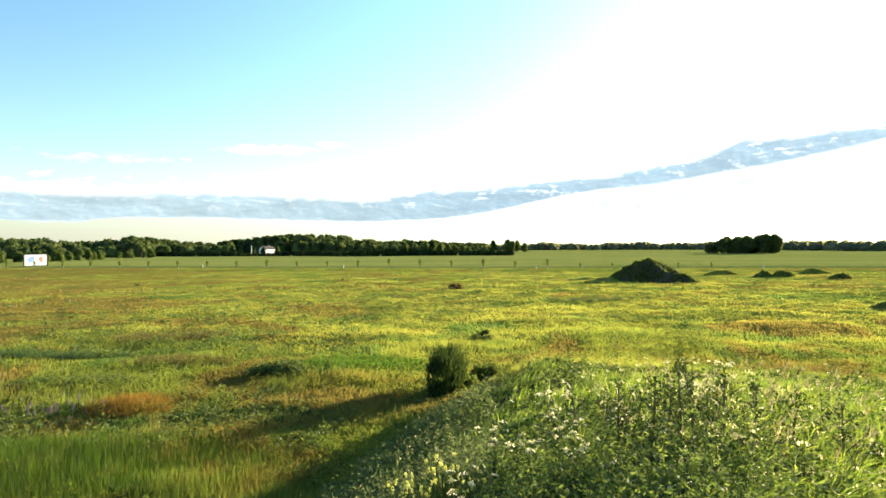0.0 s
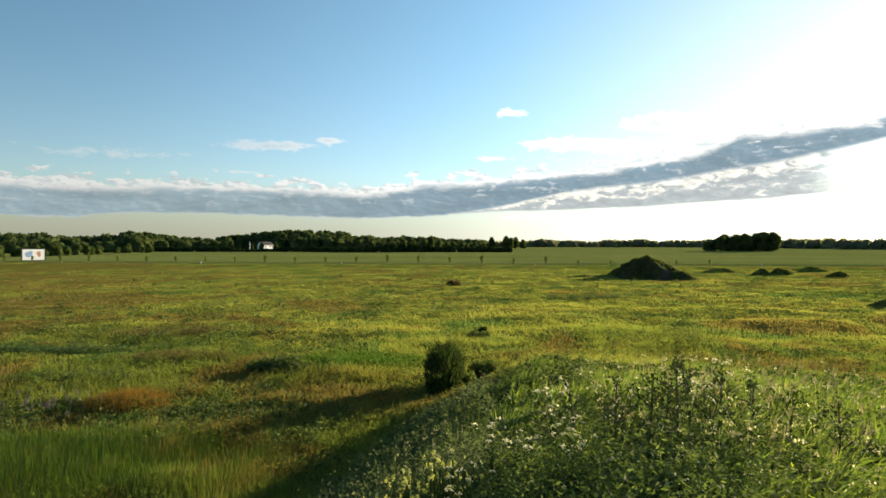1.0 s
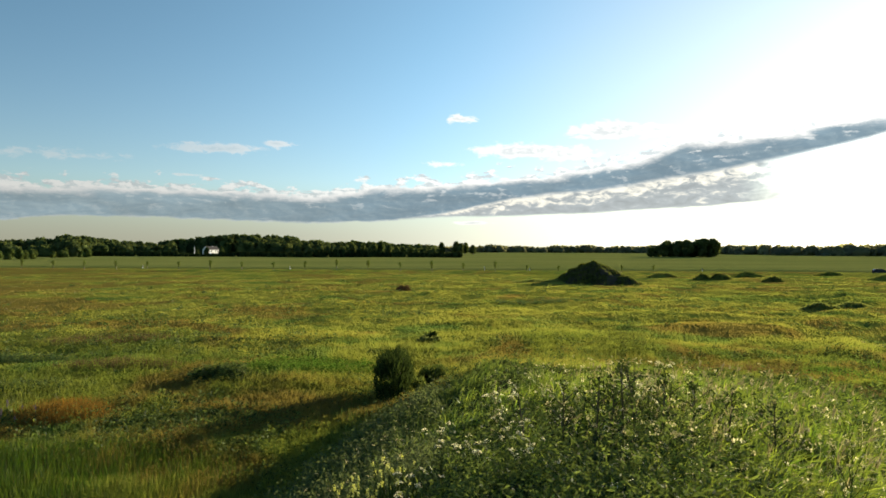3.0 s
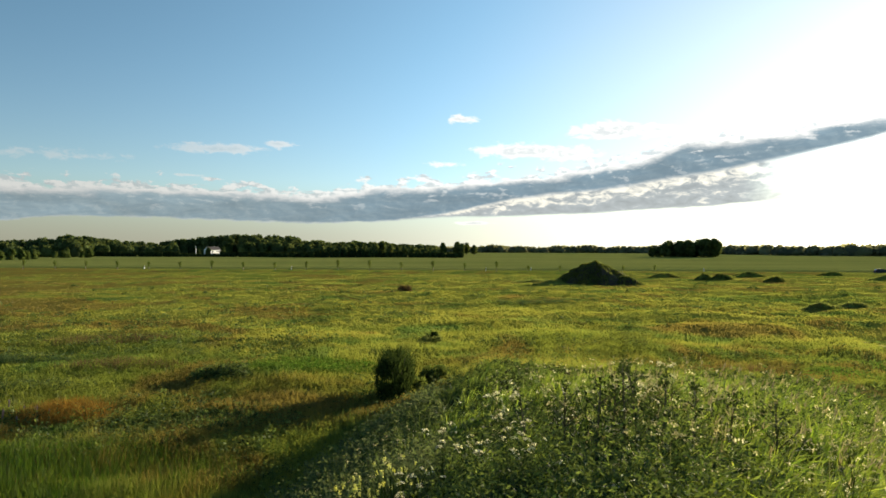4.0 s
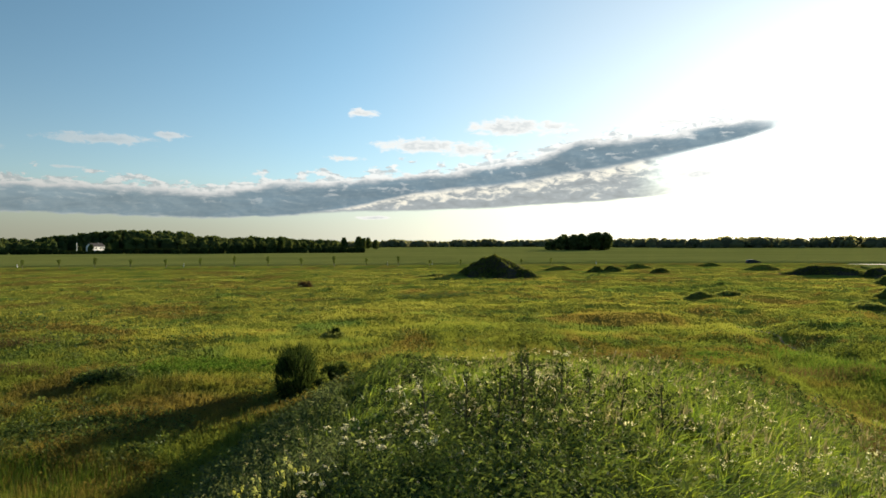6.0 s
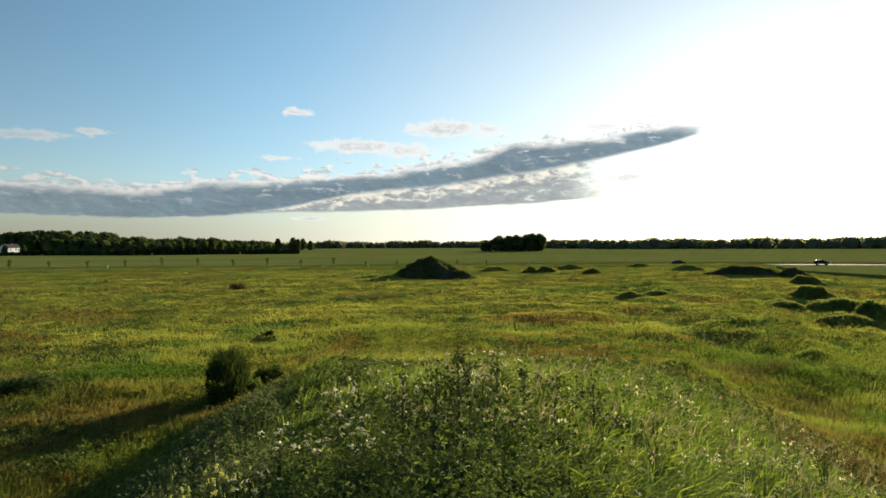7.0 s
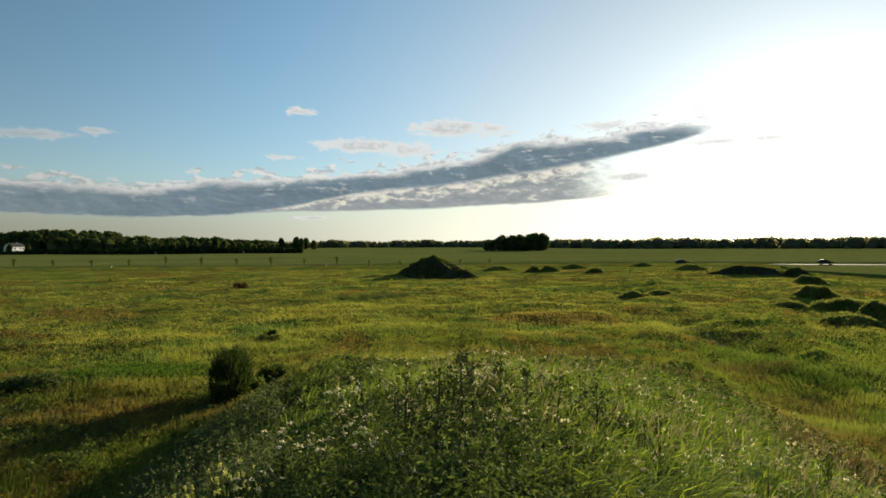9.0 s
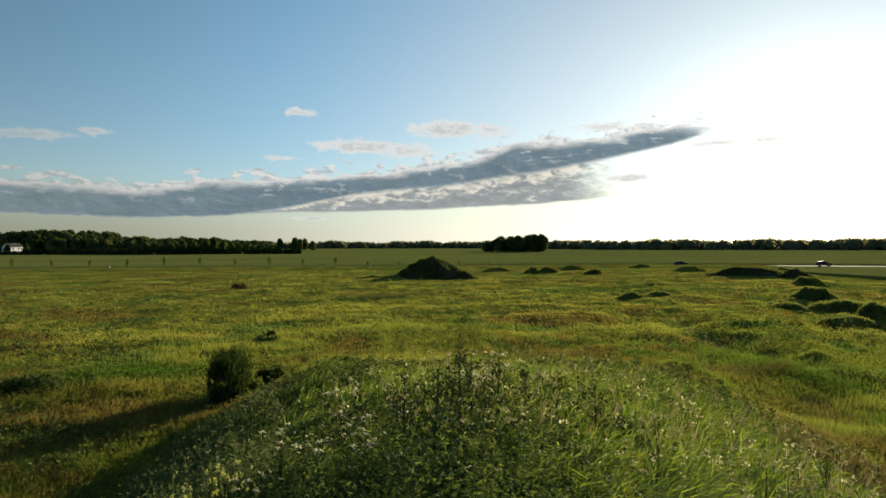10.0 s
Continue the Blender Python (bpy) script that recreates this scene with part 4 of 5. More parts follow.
def make_marker_posts():
    first = tagged(new("marker_post"), "white roadside marker post with a black band", "road post", "marker posts along the road")
    bm = bmesh.new()
    box(bm, -0.09, -0.06, 0, 0.09, 0.06, 0.72, 0.015)
    part("shaft", bm, MAT_WHITE, first)
    bm = bmesh.new()
    box(bm, -0.092, -0.062, 0.722, 0.092, 0.062, 0.9, 0.004)
    part("band", bm, MAT_BLACK, first, "black band")
    bm = bmesh.new()
    box(bm, -0.09, -0.06, 0.902, 0.09, 0.06, 1.05, 0.015)
    part("cap", bm, MAT_WHITE, first)
    xs = (-138, -70, -28, 24, 35.5, 78)
    obs = [first] + [copy_thing(first, Matrix()) for _ in xs[1:]]
    for ob, x in zip(obs, xs):
        ob.matrix_basis = pose(x, road_line(x) - 5.2, 0.3, 0, 0, -11)


def make_car(name, label, paint, x):
    """A small hatchback, its nose along +x."""
    car = tagged(new(name), label, "car", "cars on the road")
    outline = [(-2.15, 0.35), (-2.2, 0.75), (-2.1, 1.02), (-1.75, 1.40), (-0.4, 1.47), (0.25, 1.40), (0.95, 1.00), (1.85, 0.86), (2.15, 0.68), (2.2, 0.38)]
    belt = 0.95
    bm = bmesh.new()
    lo, hi = ([bm.verts.new((px, k * (0.86 - 0.32 * max(0.0, pz - belt)), pz)) for px, pz in outline] for k in (-1, 1))
    n = len(outline)
    for k in range(n):
        j = (k + 1) % n
        bm.faces.new((lo[k], lo[j], hi[j], hi[k]))
    bm.faces.new(lo[::-1]), bm.faces.new(hi)
    bmesh.ops.recalc_face_normals(bm, faces=bm.faces)
    bmesh.ops.bevel(bm, geom=list(bm.edges), offset=0.05, segments=2, affect="EDGES")
    part("body", bm, paint, car)
    for side in (-1, 1):
        bm = bmesh.new()
        pts = [(-1.55, 1.02), (-1.45, 1.33), (-0.4, 1.39), (0.2, 1.33), (0.75, 1.02)]
        y = [0.86 - 0.16 * max(0.0, z - belt) / 0.5 + 0.006 for _, z in pts]
        vs = [bm.verts.new((p[0], side * w, p[1])) for p, w in zip(pts, y)]
        bm.faces.new(vs)
        part("side_window", bm, MAT_GLASS, car, "dark glass")
    for pts, nm in ((((0.34, 1.36), (0.92, 1.03)), "windscreen"), (((-2.09, 1.07), (-1.79, 1.38)), "rear_window")):
        bm = bmesh.new()
        (xa, za), (xb, zb) = pts
        off = 0.02 if nm == "windscreen" else -0.02
        vs = [bm.verts.new(p) for p in ((xa + off, -0.66, za + 0.02), (xb + off, -0.72, zb + 0.02), (xb + off, 0.72, zb + 0.02), (xa + off, 0.66, za + 0.02))]
        bm.faces.new(vs)
        part(nm, bm, MAT_GLASS, car, "dark glass")
    for wx in (-1.32, 1.35):
        for side in (-1, 1):
            bm = bmesh.new()
            bmesh.ops.create_cone(bm, cap_ends=True, segments=20, radius1=0.32, radius2=0.32, depth=0.2, matrix=Matrix.Translation((wx, side * 0.79, 0.32)) @ Matrix.Rotation(radians(90), 4, "X"))
            wheel = part("wheel", bm, MAT_RUBBER, car, "black tyre")
            bm = bmesh.new()
            bmesh.ops.create_cone(bm, cap_ends=True, segments=16, radius1=0.2, radius2=0.2, depth=0.04, matrix=Matrix.Translation((wx, side * 0.885, 0.32)) @ Matrix.Rotation(radians(90), 4, "X"))
            part("rim", bm, MAT_RIM, wheel, "alloy rim")
    for side in (-1, 1):
        bm = bmesh.new()
        box(bm, 2.02, side * 0.62 - 0.17, 0.62, 2.2, side * 0.62 + 0.17, 0.78, 0.03)
        part("headlight", bm, MAT_LAMP, car, "clear headlamp")
        bm = bmesh.new()
        box(bm, -2.22, side * 0.68 - 0.1, 0.72, -2.06, side * 0.68 + 0.1, 0.98, 0.03)
        part("tail_light", bm, MAT_TAIL, car, "red lamp")
    d = 0.5
    slope = float(road_line(x + d) - road_line(x - d)) / (2 * d)
    a = math.atan(slope)
    ox, oy = 1.7 * math.sin(a), -1.7 * math.cos(a)
    car.matrix_basis = Matrix.Translation((x + ox, float(road_line(x)) + oy, 0.10)) @ Matrix.Rotation(a, 4, "Z") @ Matrix.Diagonal((0.82, 0.9, 0.9, 1))


make_house()
make_billboard()
make_saplings()
make_marker_posts()
make_car("hatchback_car", "dark grey hatchback driving on the country road", MAT_CAR_GREY, 121.0)
make_car("hatchback_car", "black hatchback driving on the country road", MAT_CAR, 154.5)
# ---------------------------------------------------------------- plants of the bank and the meadow
MAT_BANK_GRASS = leaf_material("fresh_bank_grass", (0.034, 0.070, 0.018), (0.140, 0.190, 0.048), 0.58, 0.45, 4.0, 0.03)
MAT_FRESH = leaf_material("fresh_meadow_grass", (0.050, 0.104, 0.014), (0.076, 0.122, 0.018), 0.62, 0.25, 0.6, 0.01)
MAT_CLOVER = leaf_material("bright_clover_leaves", (0.075, 0.155, 0.030), (0.105, 0.180, 0.038), 0.5, 0.3, 1.0, 0.0)
MAT_THISTLE = leaf_material("blue_green_leaves", (0.060, 0.105, 0.050), (0.090, 0.130, 0.062), 0.4, 0.3, 1.0, 0.0)
MAT_FLANK = leaf_material("grey_green_leaves", (0.080, 0.115, 0.062), (0.115, 0.145, 0.085), 0.45, 0.35, 1.4, 0.0)
MAT_FLANK_GRASS = leaf_material("shady_flank_grass", (0.055, 0.095, 0.030), (0.110, 0.145, 0.048), 0.5, 0.4, 1.2, 0.0)
MAT_SORREL = leaf_material("red_brown_sorrel", (0.110, 0.084, 0.050), (0.140, 0.112, 0.060), 0.4, 0.3, 0.6, 0.0)
# Litter brown, painted darker so that gaps between the plants look shaded.
MAT_LITTER_SHADE = plain_material("litter_with_shade", (0.035, 0.036, 0.016), 1.0, 4.0, 0.4, 0.0, 0.0)
MAT_BROAD = leaf_material("glossy_broad_blades", (0.090, 0.165, 0.022), (0.240, 0.310, 0.056), 0.60, 0.50, 4.5, 0.05)
MAT_HERB = leaf_material("dark_herb_leaves", (0.022, 0.046, 0.018), (0.150, 0.202, 0.070), 0.40, 0.5, 3.5, 0.01)
MAT_STEM = leaf_material("green_stems", (0.050, 0.080, 0.022), (0.075, 0.095, 0.030), 0.2, 0.3, 2.0, 0.0)
MAT_DARK_STEM = leaf_material("dark_weed_stems", (0.035, 0.040, 0.018), (0.055, 0.050, 0.024), 0.1, 0.3, 2.0)
MAT_WEED_LEAF = leaf_material("dark_weed_leaves", (0.030, 0.052, 0.024), (0.060, 0.085, 0.036), 0.35, 0.4, 6.0, 0.0)
MAT_PETAL = leaf_material("white_florets", (0.82, 0.82, 0.74), (0.74, 0.74, 0.60), 0.55, 0.15, 5.0, 0.0)
MAT_CREAM = leaf_material("cream_florets", (0.48, 0.48, 0.36), (0.38, 0.37, 0.26), 0.55, 0.2, 5.0, 0.0)
MAT_YELLOW = leaf_material("yellow_florets", (0.55, 0.58, 0.15), (0.58, 0.62, 0.28), 0.35, 0.15, 5.0, 0.0)
MAT_SEED = leaf_material("straw_seed_heads", (0.230, 0.215, 0.130), (0.270, 0.250, 0.170), 0.4, 0.3, 2.0)
MAT_RUST = leaf_material("rusty_dry_grass", (0.215, 0.125, 0.034), (0.185, 0.125, 0.040), 0.5, 0.3, 0.8, 0.0)
MAT_VIOLET = leaf_material("violet_lupin_florets", (0.150, 0.120, 0.175), (0.180, 0.150, 0.200), 0.35, 0.25, 2.0, 0.0)


def on_land(x, y, dz=0.0):
    return np.stack([x, y, land(x, y) + dz], -1)


def tufted(rng, x, y, r, each, near, grow):
    """Spread blades round tuft centres. Returns blade places, the tuft of each, and the way out from its centre."""
    pick = np.repeat(np.arange(len(x)), each)
    a, q = rng.random(len(pick)) * math.tau, np.abs(rng.normal(size=len(pick)))
    out = np.stack([np.cos(a), np.sin(a)], -1) * q[:, None]
    k = (near + grow * r[pick])[:, None]
    return x[pick] + out[:, 0] * k[:, 0], y[pick] + out[:, 1] * k[:, 0], pick, out


LOW_SPOTS = ((-4.2, 33.6, 3.8, 2.4), (-7.9, 31.6, 1.8, 1.2), (-12.1, 25.4, 1.9, 1.9), (-7.2, 23.6, 3.0, 1.6), (-14.6, 24.6, 1.6, 1.2), (-22.5, 38.5, 4.6, 1.2))


def low_spots(x, y):
    """Grass stays low where herbs stand in patches."""
    k = np.ones(np.shape(x))
    for cx, cy, rx, ry in LOW_SPOTS:
        k = k * (1 - 0.65 * (1 - softly(np.hypot((x - cx) / rx, (y - cy) / ry), 0.75, 1.15)))
    return k


def make_meadow():
    rng = np.random.default_rng(3)
    n = 76000
    az = np.radians(-44 + 108 * rng.random(n))
    r = 1 / (1 / 185 + (1 / 13.0 - 1 / 185) * rng.random(n))
    x, y = r * np.sin(az), r * np.cos(az)
    tall = lattice(x / 3.4 + 7, y / 3.4 + 2, 14) * 0.5 + lattice(x / 0.9 + 1, y / 0.9 + 5, 15) * 0.25 + 0.25 * rng.random(n)
    ok = (bank_height(x, y) < 1.3) & (y < road_line(x) - 5.5) & (path_gap(x, y) > 0.2)
    ok &= ~((x > 107) & (y > 15) & (x * 0.79 + y * 0.61 > 151) & (y < 129))
    x, y, r, tall = x[ok], y[ok], r[ok], tall[ok]
    px, py, pick, out = tufted(rng, x, y, r, 10, 0.05, 0.0090)
    pr, pt = r[pick], tall[pick]
    m = len(pick)
    pt = pt + (0.52 - pt) * 0.25 * softly(pr, 32, 70)
    h = (0.14 + 0.75 * pt ** 2.2) * (0.75 + 0.3 * rng.random(m)) * (1 - 0.50 * softly(pr, 24, 75)) * low_spots(px, py)
    w = 0.006 + 0.0010 * pr
    lean = out * 0.20 + rng.normal(size=(m, 2)) * (0.18 + 0.26 * softly(pr, 15, 40))[:, None] + np.array([0.06, -0.04])
    v, t = blades(rng, on_land(px, py, -0.02), h, w, lean, False, -radians(SUN_AZ))
    tagged(part("meadow_grass", tri_mesh("meadow_grass", v, t), MAT_GRASS), "uncut meadow grass in green, yellow and brown patches", "grass", kind="stuff")


def leaf_clump(rng, x, y, spread, height, leaf, count):
    """Leaves of low herbs round many places: arrays x, y, spread, height."""
    k = len(x)
    pick = np.repeat(np.arange(k), count)
    m = len(pick)
    a, q = rng.random(m) * math.tau, np.sqrt(rng.random(m))
    px, py = x[pick] + spread[pick] * q * np.cos(a), y[pick] + spread[pick] * q * np.sin(a)
    z = land(px, py) + height[pick] * (1 - 0.6 * q * q) * rng.random(m) ** 0.6
    c = np.stack([px, py, z], -1)
    s = leaf[pick] * (0.6 + 0.8 * rng.random(m))
    u = np.stack([np.cos(a), np.sin(a), 0.5 * rng.normal(size=m)], -1) + 0.5 * rng.normal(size=(m, 3))
    u /= np.linalg.norm(u, axis=1)[:, None]
    w = np.cross(u, rng.normal(size=(m, 3)))
    w /= np.linalg.norm(w, axis=1)[:, None] + 1e-9
    u, w = u * s[:, None], w * (s * 0.17)[:, None]
    v = np.stack([c - u * 0.5, c - w, c + u * 0.5, c + w], 1).reshape(-1, 3)
    o = (np.arange(m) * 4)[:, None]
    return v, np.concatenate([o + np.array([[0, 1, 2]]), o + np.array([[0, 2, 3]])])


def make_meadow_herbs():
    """Darker broad-leaved clumps among the grass."""
    rng = np.random.default_rng(6)
    n = 5200
    az = np.radians(-42 + 102 * rng.random(n))
    r = 1 / (1 / 130 + (1 / 15 - 1 / 130) * rng.random(n))
    x, y = r * np.sin(az), r * np.cos(az)
    where = lattice(x / 9 + 21, y / 6 + 3, 33) * 0.65 + lattice(x / 2.5, y / 2.5, 34) * 0.35
    ok = (where > 0.50) & (bank_height(x, y) < 1.2)
    x, y, r = x[ok], y[ok], r[ok]
    k = len(x)
    v, t = leaf_clump(rng, x, y, 0.25 + 0.45 * rng.random(k), 0.25 + 0.40 * rng.random(k), 0.07 + 0.0022 * r, 30)
    # leafy forbs of the colours of the grass round them
    n = 11000
    az = np.radians(-44 + 106 * rng.random(n))
    r = 1 / (1 / 110 + (1 / 15 - 1 / 110) * rng.random(n))
    fx, fy = r * np.sin(az), r * np.cos(az)
    where = lattice(fx / 4 + 11, fy / 3 + 7, 35) * 0.6 + lattice(fx / 1.1, fy / 1.1, 36) * 0.4
    ok = (where > 0.46) & (bank_height(fx, fy) < 1.0) & (path_gap(fx, fy) > 0.5)
    fx, fy, r = fx[ok], fy[ok], r[ok]
    k = len(fx)
    fv, ft = leaf_clump(rng, fx, fy, 0.25 + 0.5 * rng.random(k), (0.25 + 0.45 * rng.random(k)) * (1 - 0.4 * softly(r, 25, 70)), 0.035 + 0.0021 * r, 34)
    tagged(part("meadow_forbs", tri_mesh("meadow_forbs", fv, ft), MAT_FORBS), "leafy green and brown forbs scattered among the grass", "herbs", kind="stuff")
    tagged(part("meadow_herbs", tri_mesh("meadow_herbs", v, t), MAT_HERB), "dark broad-leaved herbs in clumps among the grass", "herbs", kind="stuff")


def patch_blades(name, rng, cx, cy, rx, ry, count, height, width, mat, label):
    a, q = rng.random(count) * math.tau, np.sqrt(rng.random(count)) * (0.75 + 0.3 * rng.random(count))
    x, y = cx + rx * q * np.cos(a), cy + ry * q * np.sin(a)
    h = height * (0.55 + 0.6 * rng.random(count)) * (1 - 0.35 * q)
    v, t = blades(rng, on_land(x, y, -0.02), h, np.full(count, width), rng.normal(size=(count, 2)) * 0.2)
    return tagged(part(name, tri_mesh(name, v, t), mat), label, "grass", kind="stuff")


def make_patches():
    rng = np.random.default_rng(7)
    patch_blades("rusty_grass_patch", rng, -12.1, 25.4, 1.7, 1.7, 3600, 0.7, 0.020, MAT_RUST, "patch of tall rust-brown dry grass in the meadow")
    patch_blades("green_grass_patch", rng, -11.4, 17.9, 7.6, 3.8, 24000, 0.75, 0.020, MAT_FRESH, "band of tall fresh green grass at the foot of the bank")
    for cx, cy, rx, ry, n in ((16.3, 12.8, 3.4, 2.4, 2800), (20.6, 19.4, 3.8, 2.6, 1300), (23.5, 26.0, 4.0, 1.6, 1400), (13.4, 16.6, 1.6, 2.6, 2200), (14.6, 10.6, 2.0, 2.0, 2200), (8.8, 7.4, 1.6, 1.2, 2600), (10.6, 8.6, 1.8, 1.5, 2600), (12.2, 11.0, 1.8, 1.6, 2200), (17.2, 31.6, 3.0, 1.6, 1000), (-19.0, 46.0, 5.0, 2.2, 1500), (-14.0, 35.5, 3.6, 1.4, 1100), (-24.0, 31.0, 4.0, 1.6, 1300)):
        patch_blades("sorrel_patch", rng, cx, cy, rx, ry, n, 0.62, 0.026, MAT_SORREL, "loose patch of red-brown sorrel in the meadow grass")
    # Green strips on the ridges; the brighter leaf colour also carries their sunlit look.
    for cx, cy, rx, ry, n in ((26.8, 32.0, 3.0, 2.4, 1500), (26.3, 27.5, 2.2, 2.6, 1700), (25.4, 23.4, 2.0, 2.4, 1900), (22.8, 17.6, 1.8, 2.0, 1900), (20.6, 29.0, 2.2, 1.8, 1500)):
        patch_blades("green_grass_patch", rng, cx, cy, rx, ry, n, 0.5, 0.026, MAT_CLOVER, "strip of green grass on a low ridge, sunlit brightness in its colour")
    x, y = np.full(26, -7.9) + rng.normal(size=26) * 0.75, np.full(26, 31.6) + rng.normal(size=26) * 0.5
    v, t = leaf_clump(rng, x, y, np.full(26, 0.5), np.full(26, 0.70), np.full(26, 0.12), 240)
    tagged(part("nettle_clump", tri_mesh("nettle_clump", v, t), MAT_HERB), "dark dense clump of nettles in the meadow", "nettles", kind="stuff")
    # low bright green and dark blue-green leafy patches
    for name, mat, cx, cy, rx, ry, n, h, label in (("clover_patch", MAT_CLOVER, -4.2, 33.6, 3.6, 2.2, 420, 0.42, "bright green patch of low clover in the meadow"),
                                                  ("thistle_patch", MAT_THISTLE, -22.5, 38.5, 4.6, 1.0, 150, 0.5, "dark blue-green patch of thistles in the meadow"),
                                                  ("dock_patch", MAT_HERB, -7.2, 23.6, 3.0, 1.6, 120, 0.3, "low dark patch of dock leaves in the meadow"),
                                                  ("dock_patch", MAT_HERB, -16.5, 30.5, 3.4, 1.0, 90, 0.35, "low dark patch of dock leaves in the meadow"),
                                                  ("thistle_patch", MAT_THISTLE, 16.0, 74.0, 4.5, 2.5, 90, 0.5, "grey-green patch of thistles far out in the meadow")):
        a, q = rng.random(n) * math.tau, np.sqrt(rng.random(n))
        x, y = cx + rx * q * np.cos(a), cy + ry * q * np.sin(a)
        v, t = leaf_clump(rng, x, y, np.full(n, 0.34), h * (0.6 + 0.6 * rng.random(n)), np.full(n, 0.10), 60)
        tagged(part(name, tri_mesh(name, v, t), mat), label, "herbs", kind="stuff")
    # tall thin weeds standing out of the grass
    n = 30
    x, y = 14.4 + rng.normal(size=n) * 0.75, 39.2 + rng.normal(size=n) * 1.6
    v, t = leaf_clump(rng, x, y, np.full(n, 0.10), 1.1 + 1.1 * rng.random(n), np.full(n, 0.11), 60)
    tagged(part("sorrel_stand", tri_mesh("sorrel_stand", v, t), MAT_HEDGE_WEED), "loose stand of tall thin weeds in the meadow", "weeds", kind="stuff")
    # lupins
    first = tagged(new("lupin"), "violet lupin in flower in the meadow", "flower", "lupins in the meadow")
    bm = bmesh.new()
    bar(bm, (0, 0, 0), (0.02, 0, 0.62), 0.010, 0.006, 5)
    part("stem", bm, MAT_STEM, first)
    v, t = leaf_cloud(rng, [(0.02, 0, 0.78, 0.07, 0.07, 0.24)], 90, 0.055, 0.3)
    part("flower_spike", tri_mesh("lupin_spike", v, t), MAT_VIOLET, first, "violet flower spike")
    v, t = leaf_cloud(rng, [(0, 0, 0.3, 0.2, 0.2, 0.14)], 50, 0.10, 0.3)
    part("leaves", tri_mesh("lupin_leaves", v, t), MAT_HERB, first)
    spots = [(-14.6 + rng.normal() * 0.75, 24.6 + rng.normal() * 0.7, 0.40 + 0.2 * rng.random(), rng.random() * 6) for _ in range(26)]
    spots += [(-16.6 + rng.normal() * 0.5, 24.6 + rng.normal() * 0.5, 0.40 + 0.15 * rng.random(), rng.random() * 6) for _ in range(9)]
    scatter_copies(first, rng, spots, "lupins in the meadow")


def bank_spots(rng, n, az0, az1, r0, r1, skew=1.0):
    az = np.radians(az0 + (az1 - az0) * rng.random(n))
    r = r0 * (r1 / r0) ** (rng.random(n) ** skew)
    return r * np.sin(az), r * np.cos(az), r


def low_ridge(x, y):
    """Plants are kept lower along the narrow ridge of the bank, to shorten the shadow it casts."""
    s, n = x * math.sin(AXIS) + y * math.cos(AXIS), x * math.cos(AXIS) - y * math.sin(AXIS)
    return 1 - 0.55 * softly(s, 5.5, 9.0) * (1 - softly(np.abs(n + 0.8), 2.2, 4.0))


